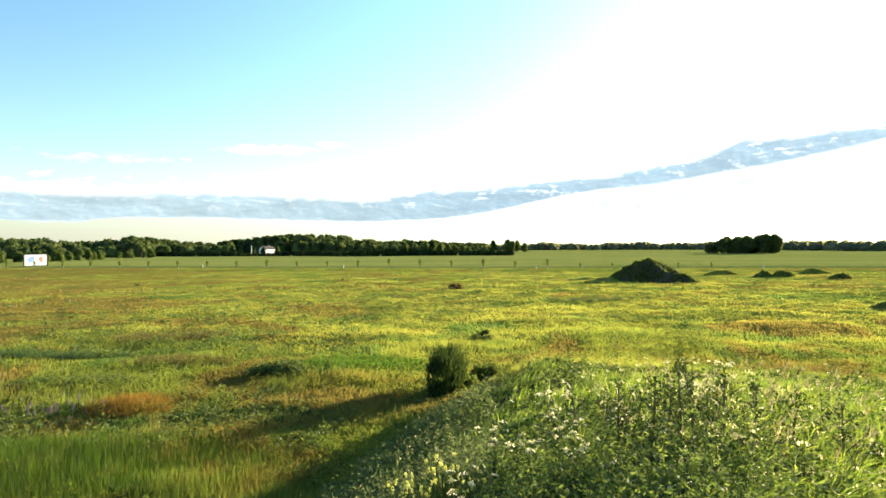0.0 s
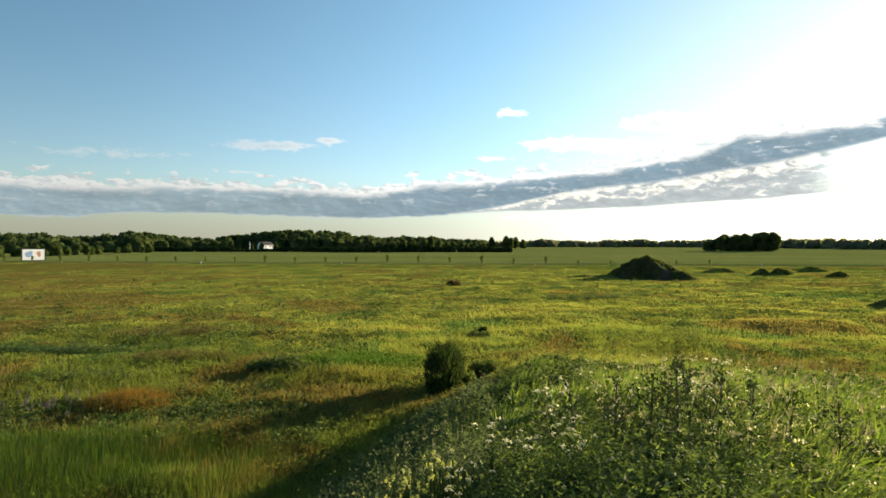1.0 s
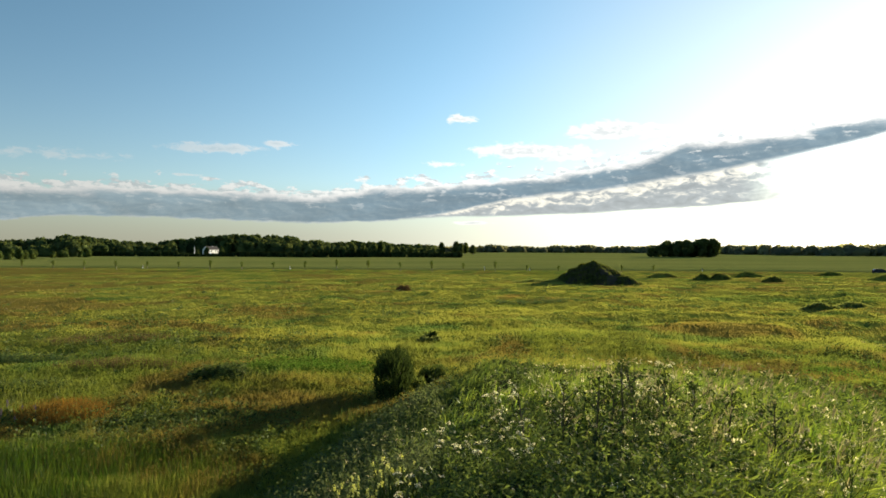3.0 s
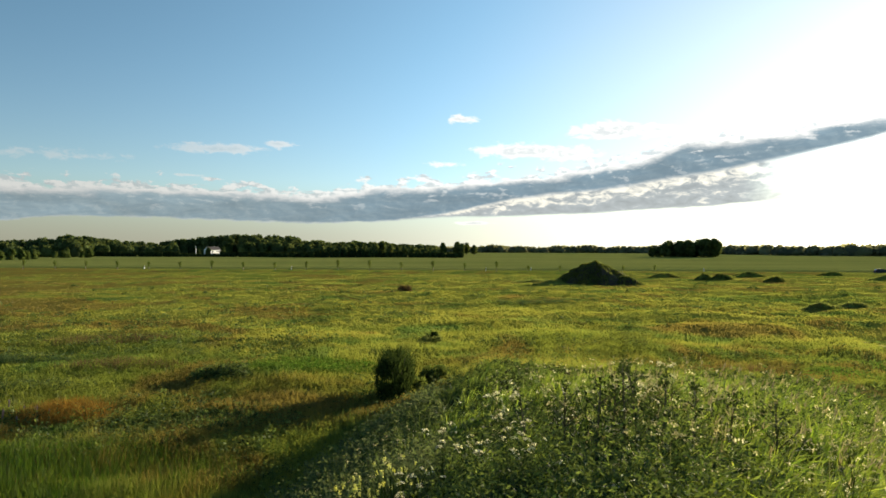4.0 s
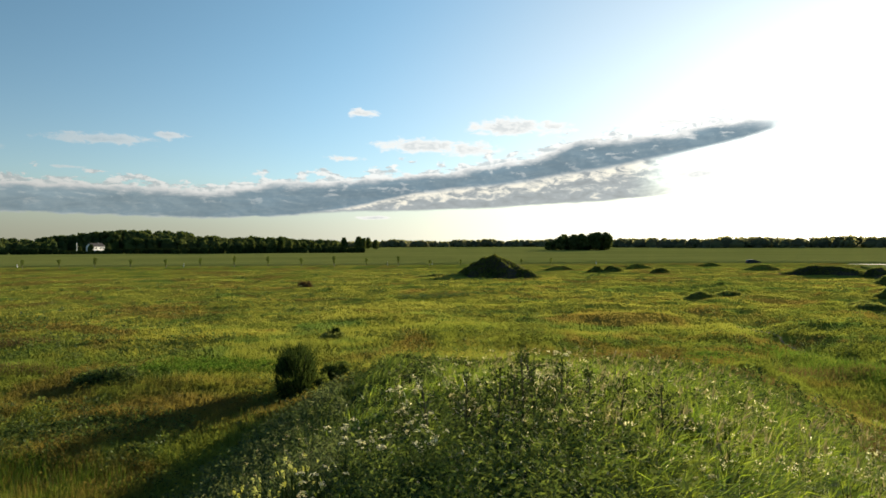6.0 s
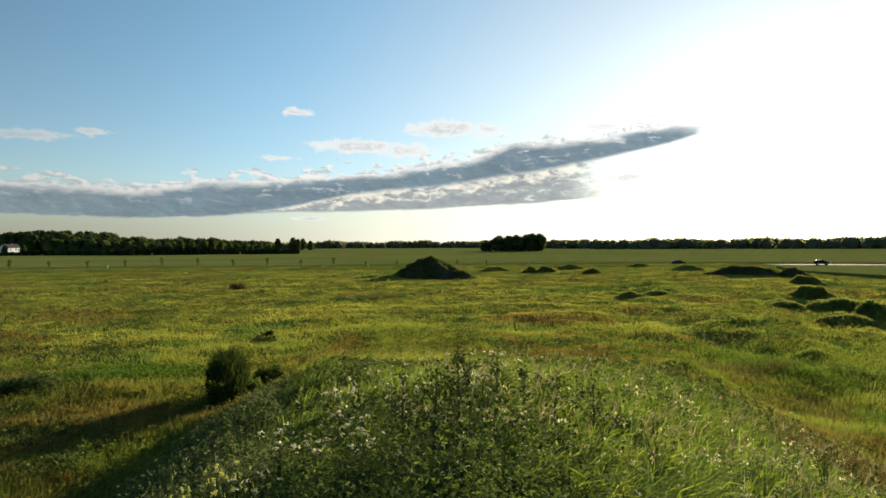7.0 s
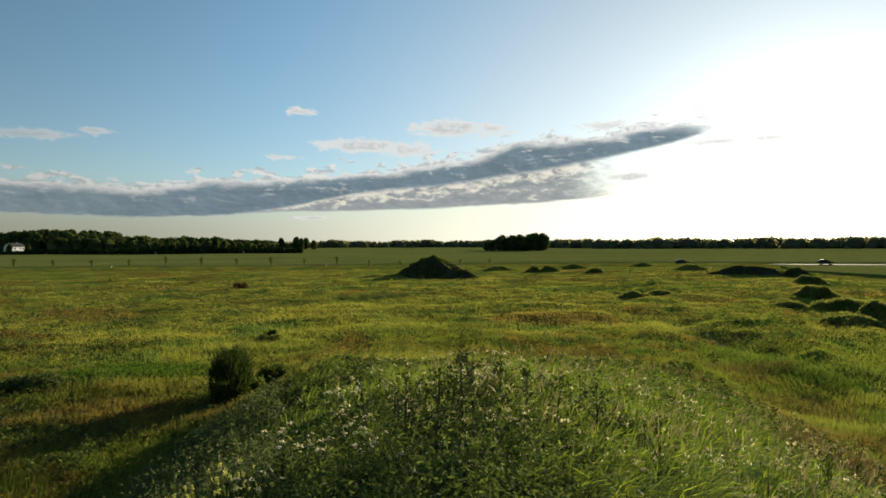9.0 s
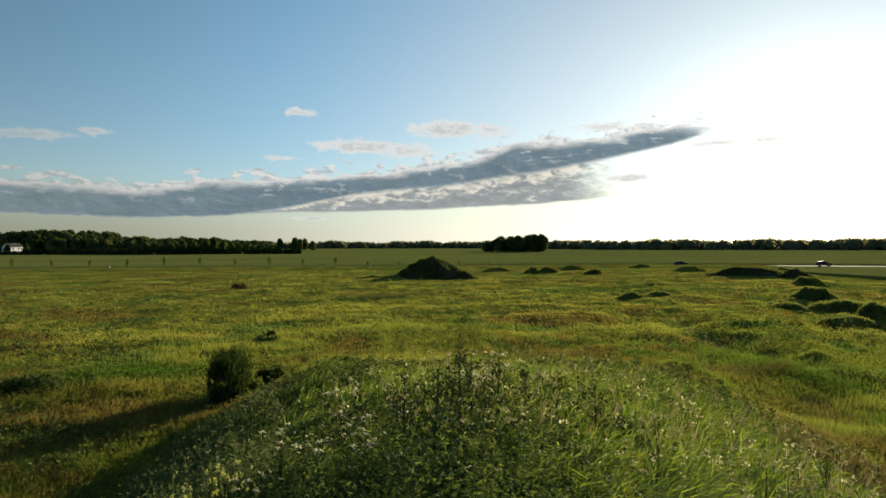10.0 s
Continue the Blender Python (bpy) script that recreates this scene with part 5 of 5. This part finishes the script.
def make_bank_grass():
    rng = np.random.default_rng(4)
    x, y, r = bank_spots(rng, 12000, -54, 74, 1.9, 29)
    x2, y2, _ = bank_spots(rng, 5200, -32, 9, 8, 27)
    x3, y3, _ = bank_spots(rng, 4600, 22, 72, 8, 24)
    x, y = np.concatenate([x, x2, x3]), np.concatenate([y, y2, y3])
    az2, r2 = rng.random(1300) * math.tau, 1.0 + 10 * rng.random(1300)
    x, y = np.concatenate([x, r2 * np.sin(az2)]), np.concatenate([y, r2 * np.cos(az2)])
    r = np.hypot(x, y)
    tall = lattice(x / 1.1 + 7, y / 1.1 + 2, 24) * 0.5 + 0.5 * rng.random(len(x))
    ok = (bank_height(x, y) > 0.45) & (r > 1.5)
    ok &= (lattice(x / 0.55 + 4, y / 0.55 + 11, 26) > np.where((r > 8) & (np.degrees(np.arctan2(x, y)) > 30), 0.45, 0.62)) | (np.degrees(np.arctan2(x, y)) < 12) | (rng.random(len(x)) < 0.03)
    ok &= ~((np.abs(r - 4.6) < 0.7) & (np.abs(np.degrees(np.arctan2(x, y)) + 3.6) < 4))
    ok &= (np.degrees(np.arctan2(x, y)) > np.where(r > 8, 28, 14)) | (r > 17) | (rng.random(len(x)) < 0.4)
    x, y, r, tall = x[ok], y[ok], r[ok], tall[ok]
    px, py, pick, out = tufted(rng, x, y, r, 11, 0.030, 0.0045)
    pr, pt = r[pick], tall[pick]
    m = len(pick)
    h = (0.18 + 0.60 * pt ** 1.4) * (0.5 + 0.6 * rng.random(m)) * (1 - 0.35 * softly(np.degrees(np.arctan2(px, py)), 8, 22)) * low_ridge(px, py)
    sunny = softly(np.degrees(np.arctan2(px, py)), 8, 26)
    w = (0.0070 + 0.0012 * pr) * (1 + 0.7 * sunny)
    wind = np.stack([0.10 + 0.30 * pt, -0.04 - 0.14 * pt], -1)
    lean = out * 0.24 + rng.normal(size=(m, 2)) * 0.16 + wind
    v, t = blades(rng, on_land(px, py, -0.03), h, w, lean, True)
    tagged(part("bank_grass", tri_mesh("bank_grass", v, t), MAT_BANK_GRASS), "tall ragged grass on the bank, bent by the wind", "grass", kind="stuff")
    # grass stalks with pale seed heads
    x, y, r = bank_spots(rng, 380, 14, 64, 4.6, 13)
    ok = bank_height(x, y) > 1.0
    x, y, r = x[ok], y[ok], r[ok]
    n = len(x)
    base = on_land(x, y, -0.02)
    h = 0.45 + 0.3 * rng.random(n)
    lean = rng.normal(size=(n, 2)) * 0.14 + np.array([0.2, -0.05])
    stalks = blades(rng, base, h, 0.002 + 0.0004 * r, lean, True)
    tip = base + np.stack([lean[:, 0] * h, lean[:, 1] * h, h * np.sqrt(np.clip(1 - (lean ** 2).sum(1), 0.1, 1))], -1)
    heads = []
    for k in range(5):
        heads.append(blades(rng, tip - np.array([0, 0, 0.12]) + rng.normal(size=(n, 3)) * 0.006, 0.05 + 0.06 * rng.random(n), 0.008 + 0.0008 * r, lean * 1.3 + rng.normal(size=(n, 2)) * 0.2))
    v, t = joined([stalks] + heads)
    tagged(part("seed_grass", tri_mesh("seed_grass", v, t), MAT_SEED), "thin straw-coloured grass stalks with seed heads", "grass", kind="stuff")


def make_trodden_grass():
    """Shorter grass round the place where one stands, and down the back of the bank."""
    rng = np.random.default_rng(44)
    n = 6500
    az, r = rng.random(n) * math.tau, 0.5 + 13 * np.sqrt(rng.random(n))
    x, y = r * np.sin(az), r * np.cos(az)
    ok = (bank_height(x, y) > 0.5) & ((y < 0.4 * r) | (r < 1.6))
    x, y, r = x[ok], y[ok], r[ok]
    px, py, pick, out = tufted(rng, x, y, r, 14, 0.10, 0.004)
    m = len(pick)
    h = (0.10 + 0.22 * rng.random(m)) * (0.5 + 0.9 * softly(r[pick], 0.8, 3.0))
    v, t = blades(rng, on_land(px, py, -0.01), h, np.full(m, 0.020), out * 0.25 + rng.normal(size=(m, 2)) * 0.3)
    tagged(part("short_grass", tri_mesh("short_grass", v, t), MAT_BANK_GRASS), "short trodden grass on top and back of the bank", "grass", kind="stuff")


def make_litter_shade():
    """Dark sheet of litter under the grass of the bank, with the shade between plants in its colour."""
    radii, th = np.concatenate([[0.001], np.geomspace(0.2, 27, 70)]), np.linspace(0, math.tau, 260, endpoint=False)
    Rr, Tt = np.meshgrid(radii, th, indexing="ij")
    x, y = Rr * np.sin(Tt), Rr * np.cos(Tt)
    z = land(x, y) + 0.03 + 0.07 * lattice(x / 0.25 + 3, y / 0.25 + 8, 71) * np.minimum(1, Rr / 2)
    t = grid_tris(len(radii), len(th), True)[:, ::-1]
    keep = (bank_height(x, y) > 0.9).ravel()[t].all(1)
    tagged(part("undergrowth", tri_mesh("undergrowth", np.stack([x, y, z], -1).reshape(-1, 3), t[keep]), MAT_LITTER_SHADE), "dark litter sheet between the plants of the bank, gap shade painted in", "undergrowth", kind="stuff")


def make_flank_plants():
    """Grey-green herbs and tall grass on the shady side of the bank."""
    rng = np.random.default_rng(19)
    x, y, r = bank_spots(rng, 3200, -36, 4, 5.0, 23)
    ok = (bank_height(x, y) > 0.4) & (bank_height(x, y) < 4.3) & (lattice(x / 1.3 + 8, y / 1.3 + 2, 91) + 0.35 * rng.random(len(x)) > 0.52)
    x, y, r = x[ok], y[ok], r[ok]
    k = len(x)
    v, t = leaf_clump(rng, x, y, 0.16 + 0.16 * rng.random(k), (0.5 + 0.45 * rng.random(k)) * low_ridge(x, y), 0.012 + 0.0048 * r, 56)
    tagged(part("flank_herbs", tri_mesh("flank_herbs", v, t), MAT_FLANK), "grey-green herbs on the shady side of the bank", "herbs", kind="stuff")
    x, y, r = bank_spots(rng, 2600, -40, 4, 9, 27)
    ok = (bank_height(x, y) > 0.05) & (bank_height(x, y) < 3.4) & (lattice(x / 0.9 + 2, y / 0.9 + 7, 93) * 0.6 + lattice(x / 2.6 + 5, y / 2.6 + 3, 94) * 0.4 > 0.46)
    x, y, r = x[ok], y[ok], r[ok]
    px, py, pick, out = tufted(rng, x, y, r, 16, 0.08, 0.006)
    m = len(pick)
    v, t = blades(rng, on_land(px, py, -0.02), (0.22 + 0.45 * rng.random(len(x)) ** 1.6)[pick] * (0.6 + 0.6 * rng.random(m)), 0.010 + 0.0011 * r[pick], out * 0.12 + rng.normal(size=(m, 2)) * 0.3)
    tagged(part("flank_grass", tri_mesh("flank_grass", v, t), MAT_FLANK_GRASS), "tall tufts of grey-green grass at the foot of the bank", "grass", kind="stuff")


def make_bank_herbs():
    rng = np.random.default_rng(9)
    x, y, r = bank_spots(rng, 3300, -45, 68, 2.0, 25)
    open_spot = (np.abs(r - 4.6) < 0.7) & (np.abs(np.degrees(np.arctan2(x, y)) + 3.6) < 4)
    x, y, r = x[~open_spot], y[~open_spot], r[~open_spot]
    where = lattice(x / 1.6 + 5, y / 1.6 + 9, 44)
    left = 1 - softly(np.degrees(np.arctan2(x, y)), 20, 42)
    ok = (bank_height(x, y) > 0.8) & (where * 0.75 + left * 0.5 + 0.3 * softly(r, 7, 10) > 0.5)
    x, y, r = x[ok], y[ok], r[ok]
    k = len(x)
    v, t = leaf_clump(rng, x, y, 0.14 + 0.16 * rng.random(k), (0.35 + 0.35 * rng.random(k)) * low_ridge(x, y), 0.022 + 0.0052 * r, 56)
    x, y, r = bank_spots(rng, 330, 4, 27, 2.1, 4.8)
    k = len(x)
    v2, t2 = leaf_clump(rng, x, y, 0.10 + 0.14 * rng.random(k), 0.45 + 0.35 * rng.random(k), 0.016 + 0.0036 * r, 135)
    v, t = joined([(v, t), (v2, t2)])
    tagged(part("bank_herbs", tri_mesh("bank_herbs", v, t), MAT_HERB), "dense dark-leaved herbs covering the bank", "herbs", kind="stuff")


def umbel(rng, c, radius, florets, size):
    """A flat plate of small florets round c."""
    q, a = np.sqrt(rng.random(florets)) * radius, rng.random(florets) * math.tau
    tx, ty = 0.28 * rng.normal(), 0.28 * rng.normal()
    p = np.stack([c[0] + q * np.cos(a), c[1] + q * np.sin(a),
                  c[2] + q * (tx * np.cos(a) + ty * np.sin(a)) - 0.35 * q * q / radius + 0.005 * rng.normal(size=florets)], -1)
    s = size * (0.7 + 0.6 * rng.random(florets))
    b = rng.random(florets) * math.tau
    u = np.stack([np.cos(b), np.sin(b), 0.6 * rng.normal(size=florets)], -1) * s[:, None]
    w = np.stack([-np.sin(b), np.cos(b), 0.25 * rng.normal(size=florets)], -1) * s[:, None]
    v = np.stack([p - u, p - w, p + u, p + w], 1).reshape(-1, 3)
    o = (np.arange(florets) * 4)[:, None]
    return v, np.concatenate([o + np.array([[0, 1, 2]]), o + np.array([[0, 2, 3]])])


def make_umbel_kind(rng, height, heads, radius, petals, label):
    plant = tagged(new("umbel_plant"), label, "wild flower", "umbels on the bank")
    bm = bmesh.new()
    bar(bm, (0, 0, 0), (0.02, 0.01, height * 0.72), 0.0035, 0.0025, 5)
    tops = []
    for k in range(heads):
        a = k * 2.4 + rng.random() * 0.5
        reach = height * (0.06 + 0.14 * rng.random()) if k else 0.02
        z0 = height * (0.45 + 0.27 * rng.random())
        top = (reach * math.cos(a), reach * math.sin(a), height * (0.86 + 0.16 * rng.random()))
        bar(bm, (0.015, 0.01, z0), top, 0.0025, 0.0018, 4)
        for j in range(5):
            b = j * 1.256
            bar(bm, top, (top[0] + radius * 0.6 * math.cos(b), top[1] + radius * 0.6 * math.sin(b), top[2] + 0.035), 0.0016, 0.001, 3)
        tops.append((top[0], top[1], top[2] + 0.04))
    part("stem", bm, MAT_STEM, plant)
    for top in tops:
        v, t = umbel(rng, top, radius * (0.75 + 0.4 * rng.random()), 28, radius * 0.17)
        part("flower_head", tri_mesh("umbel_head", v, t), petals, plant)
    lobes = [(0.05, 0, height * 0.25, 0.14, 0.14, 0.12), (-0.04, 0.05, height * 0.45, 0.11, 0.11, 0.1)]
    v, t = leaf_cloud(rng, lobes, 110, 0.035, 0.2)
    part("leaves", tri_mesh("umbel_leaves", v, t), MAT_HERB, plant, "feathery green leaves")
    return plant


def make_umbels():
    rng = np.random.default_rng(12)
    white = [make_umbel_kind(rng, 0.78 + 0.1 * k, 3 + k, 0.040, MAT_PETAL, "white-flowered cow parsley on the bank") for k in range(3)]
    cream = [make_umbel_kind(rng, 0.72 + 0.1 * k, 5 + k, 0.030, MAT_CREAM, "fading cream-coloured cow parsley on the bank") for k in range(3)]
    def place(n, az0, az1, r0, r1):
        out = []
        while len(out) < n:
            x, y, r = (float(q[0]) for q in bank_spots(rng, 1, az0, az1, r0, r1))
            if bank_height(np.array(x), np.array(y)) > 1.0:
                out.append((x, y, 0.5 + 0.38 * rng.random(), rng.random() * 6))
        return out
    spots = [(x, y, s * 1.05, a) for x, y, s, a in place(9, 0.5, 10.0, 4.2, 6.2)] + place(12, 9, 26, 3.8, 6.8)
    for k, plant in enumerate(white):
        scatter_copies(plant, rng, spots[k::3], "umbels on the bank")
    spots = place(30, 13, 36, 3.4, 8.0) + place(22, 30, 52, 3.5, 8) + place(14, 8, 24, 6, 11)
    for k, plant in enumerate(cream):
        scatter_copies(plant, rng, spots[k::3], "umbels on the bank")


def make_speckle():
    """Countless small flower and seed heads that stand in the growth of the bank; many white ones stand in for sun
    glints.
    """
    rng = np.random.default_rng(18)
    for name, mat, n, az0, az1, r0, r1, size, label in (
            # White heads are flowers, their number raised to imitate glints of sun.
            ("white_flowers_and_glints", MAT_PETAL, 240, 8, 60, 3.4, 9, 0.0034, "small white flower heads, many standing in for sun glints on the bank"),
            ("small_pale_flowers", MAT_CREAM, 320, -25, 2, 5.0, 16, 0.0036, "many small pale flower heads on the shady side of the bank"),
            ("small_seed_heads", MAT_CREAM, 620, 8, 62, 3.6, 13, 0.0036, "many small beige seed heads among the growth of the bank")):
        x, y, r = bank_spots(rng, n, az0, az1, r0, r1)
        ok = (bank_height(x, y) > 1.0) & (lattice(x / 1.2 + 3, y / 1.2 + 17, 51) > 0.36)
        x, y, r = x[ok], y[ok], r[ok]
        k = len(x)
        z = land(x, y) + 0.34 + 0.36 * rng.random(k)
        pick = np.repeat(np.arange(k), 9)
        m = len(pick)
        c = np.stack([x, y, z], -1)[pick] + rng.normal(size=(m, 3)) * np.array([0.013, 0.013, 0.008])
        s = (size * (0.6 + 0.7 * rng.random(m))) * (1 + 0.08 * r[pick])
        b = rng.random(m) * math.tau
        u = np.stack([np.cos(b), np.sin(b), 0.7 * rng.normal(size=m)], -1) * s[:, None]
        w = np.stack([-np.sin(b), np.cos(b), 0.7 * rng.normal(size=m)], -1) * s[:, None]
        v = np.stack([c - u, c - w, c + u, c + w], 1).reshape(-1, 3)
        o = (np.arange(m) * 4)[:, None]
        t = np.concatenate([o + np.array([[0, 1, 2]]), o + np.array([[0, 2, 3]])])
        base = on_land(x, y, -0.02)
        stalks = blades(rng, base, z - base[:, 2], 0.0008 + 0.0001 * r, np.zeros((k, 2)))
        v, t = joined([(v, t), stalks])
        tagged(part(name, tri_mesh(name, v, t), mat), label, "wild flowers", kind="stuff")
    # broad arching blades in tufts, that catch the sun
    x, y, r = bank_spots(rng, 7600, -2, 68, 2.0, 14)
    az = np.degrees(np.arctan2(x, y))
    ok = (bank_height(x, y) > 1.2) & (lattice(x / 0.5 + 30, y / 0.5 + 2, 52) + 0.14 * softly(az, 8, 26) - 0.22 * softly(az, 40, 50) > 0.60)
    x, y, r = x[ok], y[ok], r[ok]
    px, py, pick, out = tufted(rng, x, y, r, 22, 0.06, 0.004)
    m = len(pick)
    way = out * 0.6 + rng.normal(size=(m, 2)) * 0.35 + np.array([0.55, -0.25])
    v, t = arching(rng, on_land(px, py, -0.02), (0.25 + 0.26 * rng.random(m)) * (0.65 + 0.6 * rng.random(len(x)))[pick], (0.008 + 0.007 * rng.random(m)) * (1 + 0.03 * r[pick]), way, 0.5 + 0.9 * rng.random(m))
    tagged(part("broad_grass", tri_mesh("broad_grass", v, t), MAT_BROAD), "broad arching grass blades in tufts on the bank", "grass", kind="stuff")


def make_yellow_flowers():
    rng = np.random.default_rng(13)
    kinds = []
    for k in range(3):
        plant = tagged(new("yellow_rocket"), "yellow-flowered rocket plant on the bank", "wild flower", "yellow flowers on the bank")
        bm = bmesh.new()
        bar(bm, (0, 0, 0), (0.02, 0, 0.5), 0.006, 0.004, 5)
        tops = [(0.02, 0, 0.54)]
        for j in range(3):
            a = j * 2.1 + k
            top = (0.09 * math.cos(a), 0.09 * math.sin(a), 0.38 + 0.06 * j)
            bar(bm, (0.01, 0, 0.22 + 0.07 * j), top, 0.004, 0.003, 4)
            tops.append(top)
        part("stem", bm, MAT_STEM, plant)
        for top in tops:
            v, t = leaf_cloud(rng, [(top[0], top[1], top[2] + 0.012, 0.008, 0.008, 0.016)], 22, 0.008, 0.2)
            part("flower_head", tri_mesh("rocket_head", v, t), MAT_YELLOW, plant)
        v, t = leaf_cloud(rng, [(0, 0, 0.16, 0.08, 0.08, 0.14)], 60, 0.05, 0.2)
        part("leaves", tri_mesh("rocket_leaves", v, t), MAT_HERB, plant)
        kinds.append(plant)
    spots = []
    for i in range(40):
        az, r = -3.6 + 2.3 * rng.normal(), 4.6 + 0.35 * rng.normal()
        x, y = polar(az, r)
        spots.append((x, y, 0.95 + 0.6 * rng.random(), rng.random() * 6))
    for k, plant in enumerate(kinds):
        scatter_copies(plant, rng, spots[k::3], "yellow flowers on the bank")


def make_tall_weeds():
    rng = np.random.default_rng(14)
    for az, r, h in ((17.0, 4.6, 0.88), (18.4, 4.9, 0.78), (19.6, 4.8, 0.92), (20.8, 5.3, 0.85), (14.5, 5.6, 0.74), (22.3, 4.9, 0.8), (24.8, 5.4, 0.72), (11.5, 5.8, 0.7),
                     (27.5, 5.8, 0.68), (31.0, 5.2, 0.7)):
        x, y = polar(az, r)
        weed = tagged(new("tall_weed"), "tall dark-stemmed weed with small leaves on the bank", "weed", "tall weeds on the bank")
        bm = bmesh.new()
        top = (0.05 * rng.normal(), 0.05 * rng.normal(), h)
        bar(bm, (0, 0, 0), (top[0] * 0.5, top[1] * 0.5, h * 0.55), 0.011, 0.009, 6)
        bar(bm, (top[0] * 0.5, top[1] * 0.5, h * 0.55), top, 0.009, 0.003, 6)
        part("stem", bm, MAT_DARK_STEM, weed, "dark stem")
        lobes = [(top[0], top[1], h, 0.03, 0.03, 0.08)]
        for k in range(13):
            a, z = k * 2.4 + rng.random(), h * (0.25 + 0.055 * k)
            q = (0.16 + 0.10 * rng.random()) * (1.1 - 0.75 * z / h)
            e = (top[0] * z / h + q * math.cos(a), top[1] * z / h + q * math.sin(a), z + 0.9 * q)
            bm = bmesh.new()
            bar(bm, (top[0] * z / h, top[1] * z / h, z), e, 0.005, 0.002, 4)
            part("branch", bm, MAT_DARK_STEM, weed)
            lobes.append((*e, 0.04, 0.04, 0.055))
            lobes.append((top[0] * z / h + q * 0.5 * math.cos(a), top[1] * z / h + q * 0.5 * math.sin(a), z + 0.45 * q, 0.04, 0.04, 0.04))
        v, t = leaf_cloud(rng, lobes, 210, 0.022, 0.2)
        part("leaves", tri_mesh("weed_leaves", v, t), MAT_WEED_LEAF, weed)
        weed.matrix_basis = Matrix.Translation((x, y, float(land(x, y)) - 0.02))


make_meadow()
make_meadow_herbs()
make_patches()
make_bank_grass()
make_trodden_grass()
make_litter_shade()
make_flank_plants()
make_bank_herbs()
make_umbels()
make_speckle()
make_yellow_flowers()
make_tall_weeds()
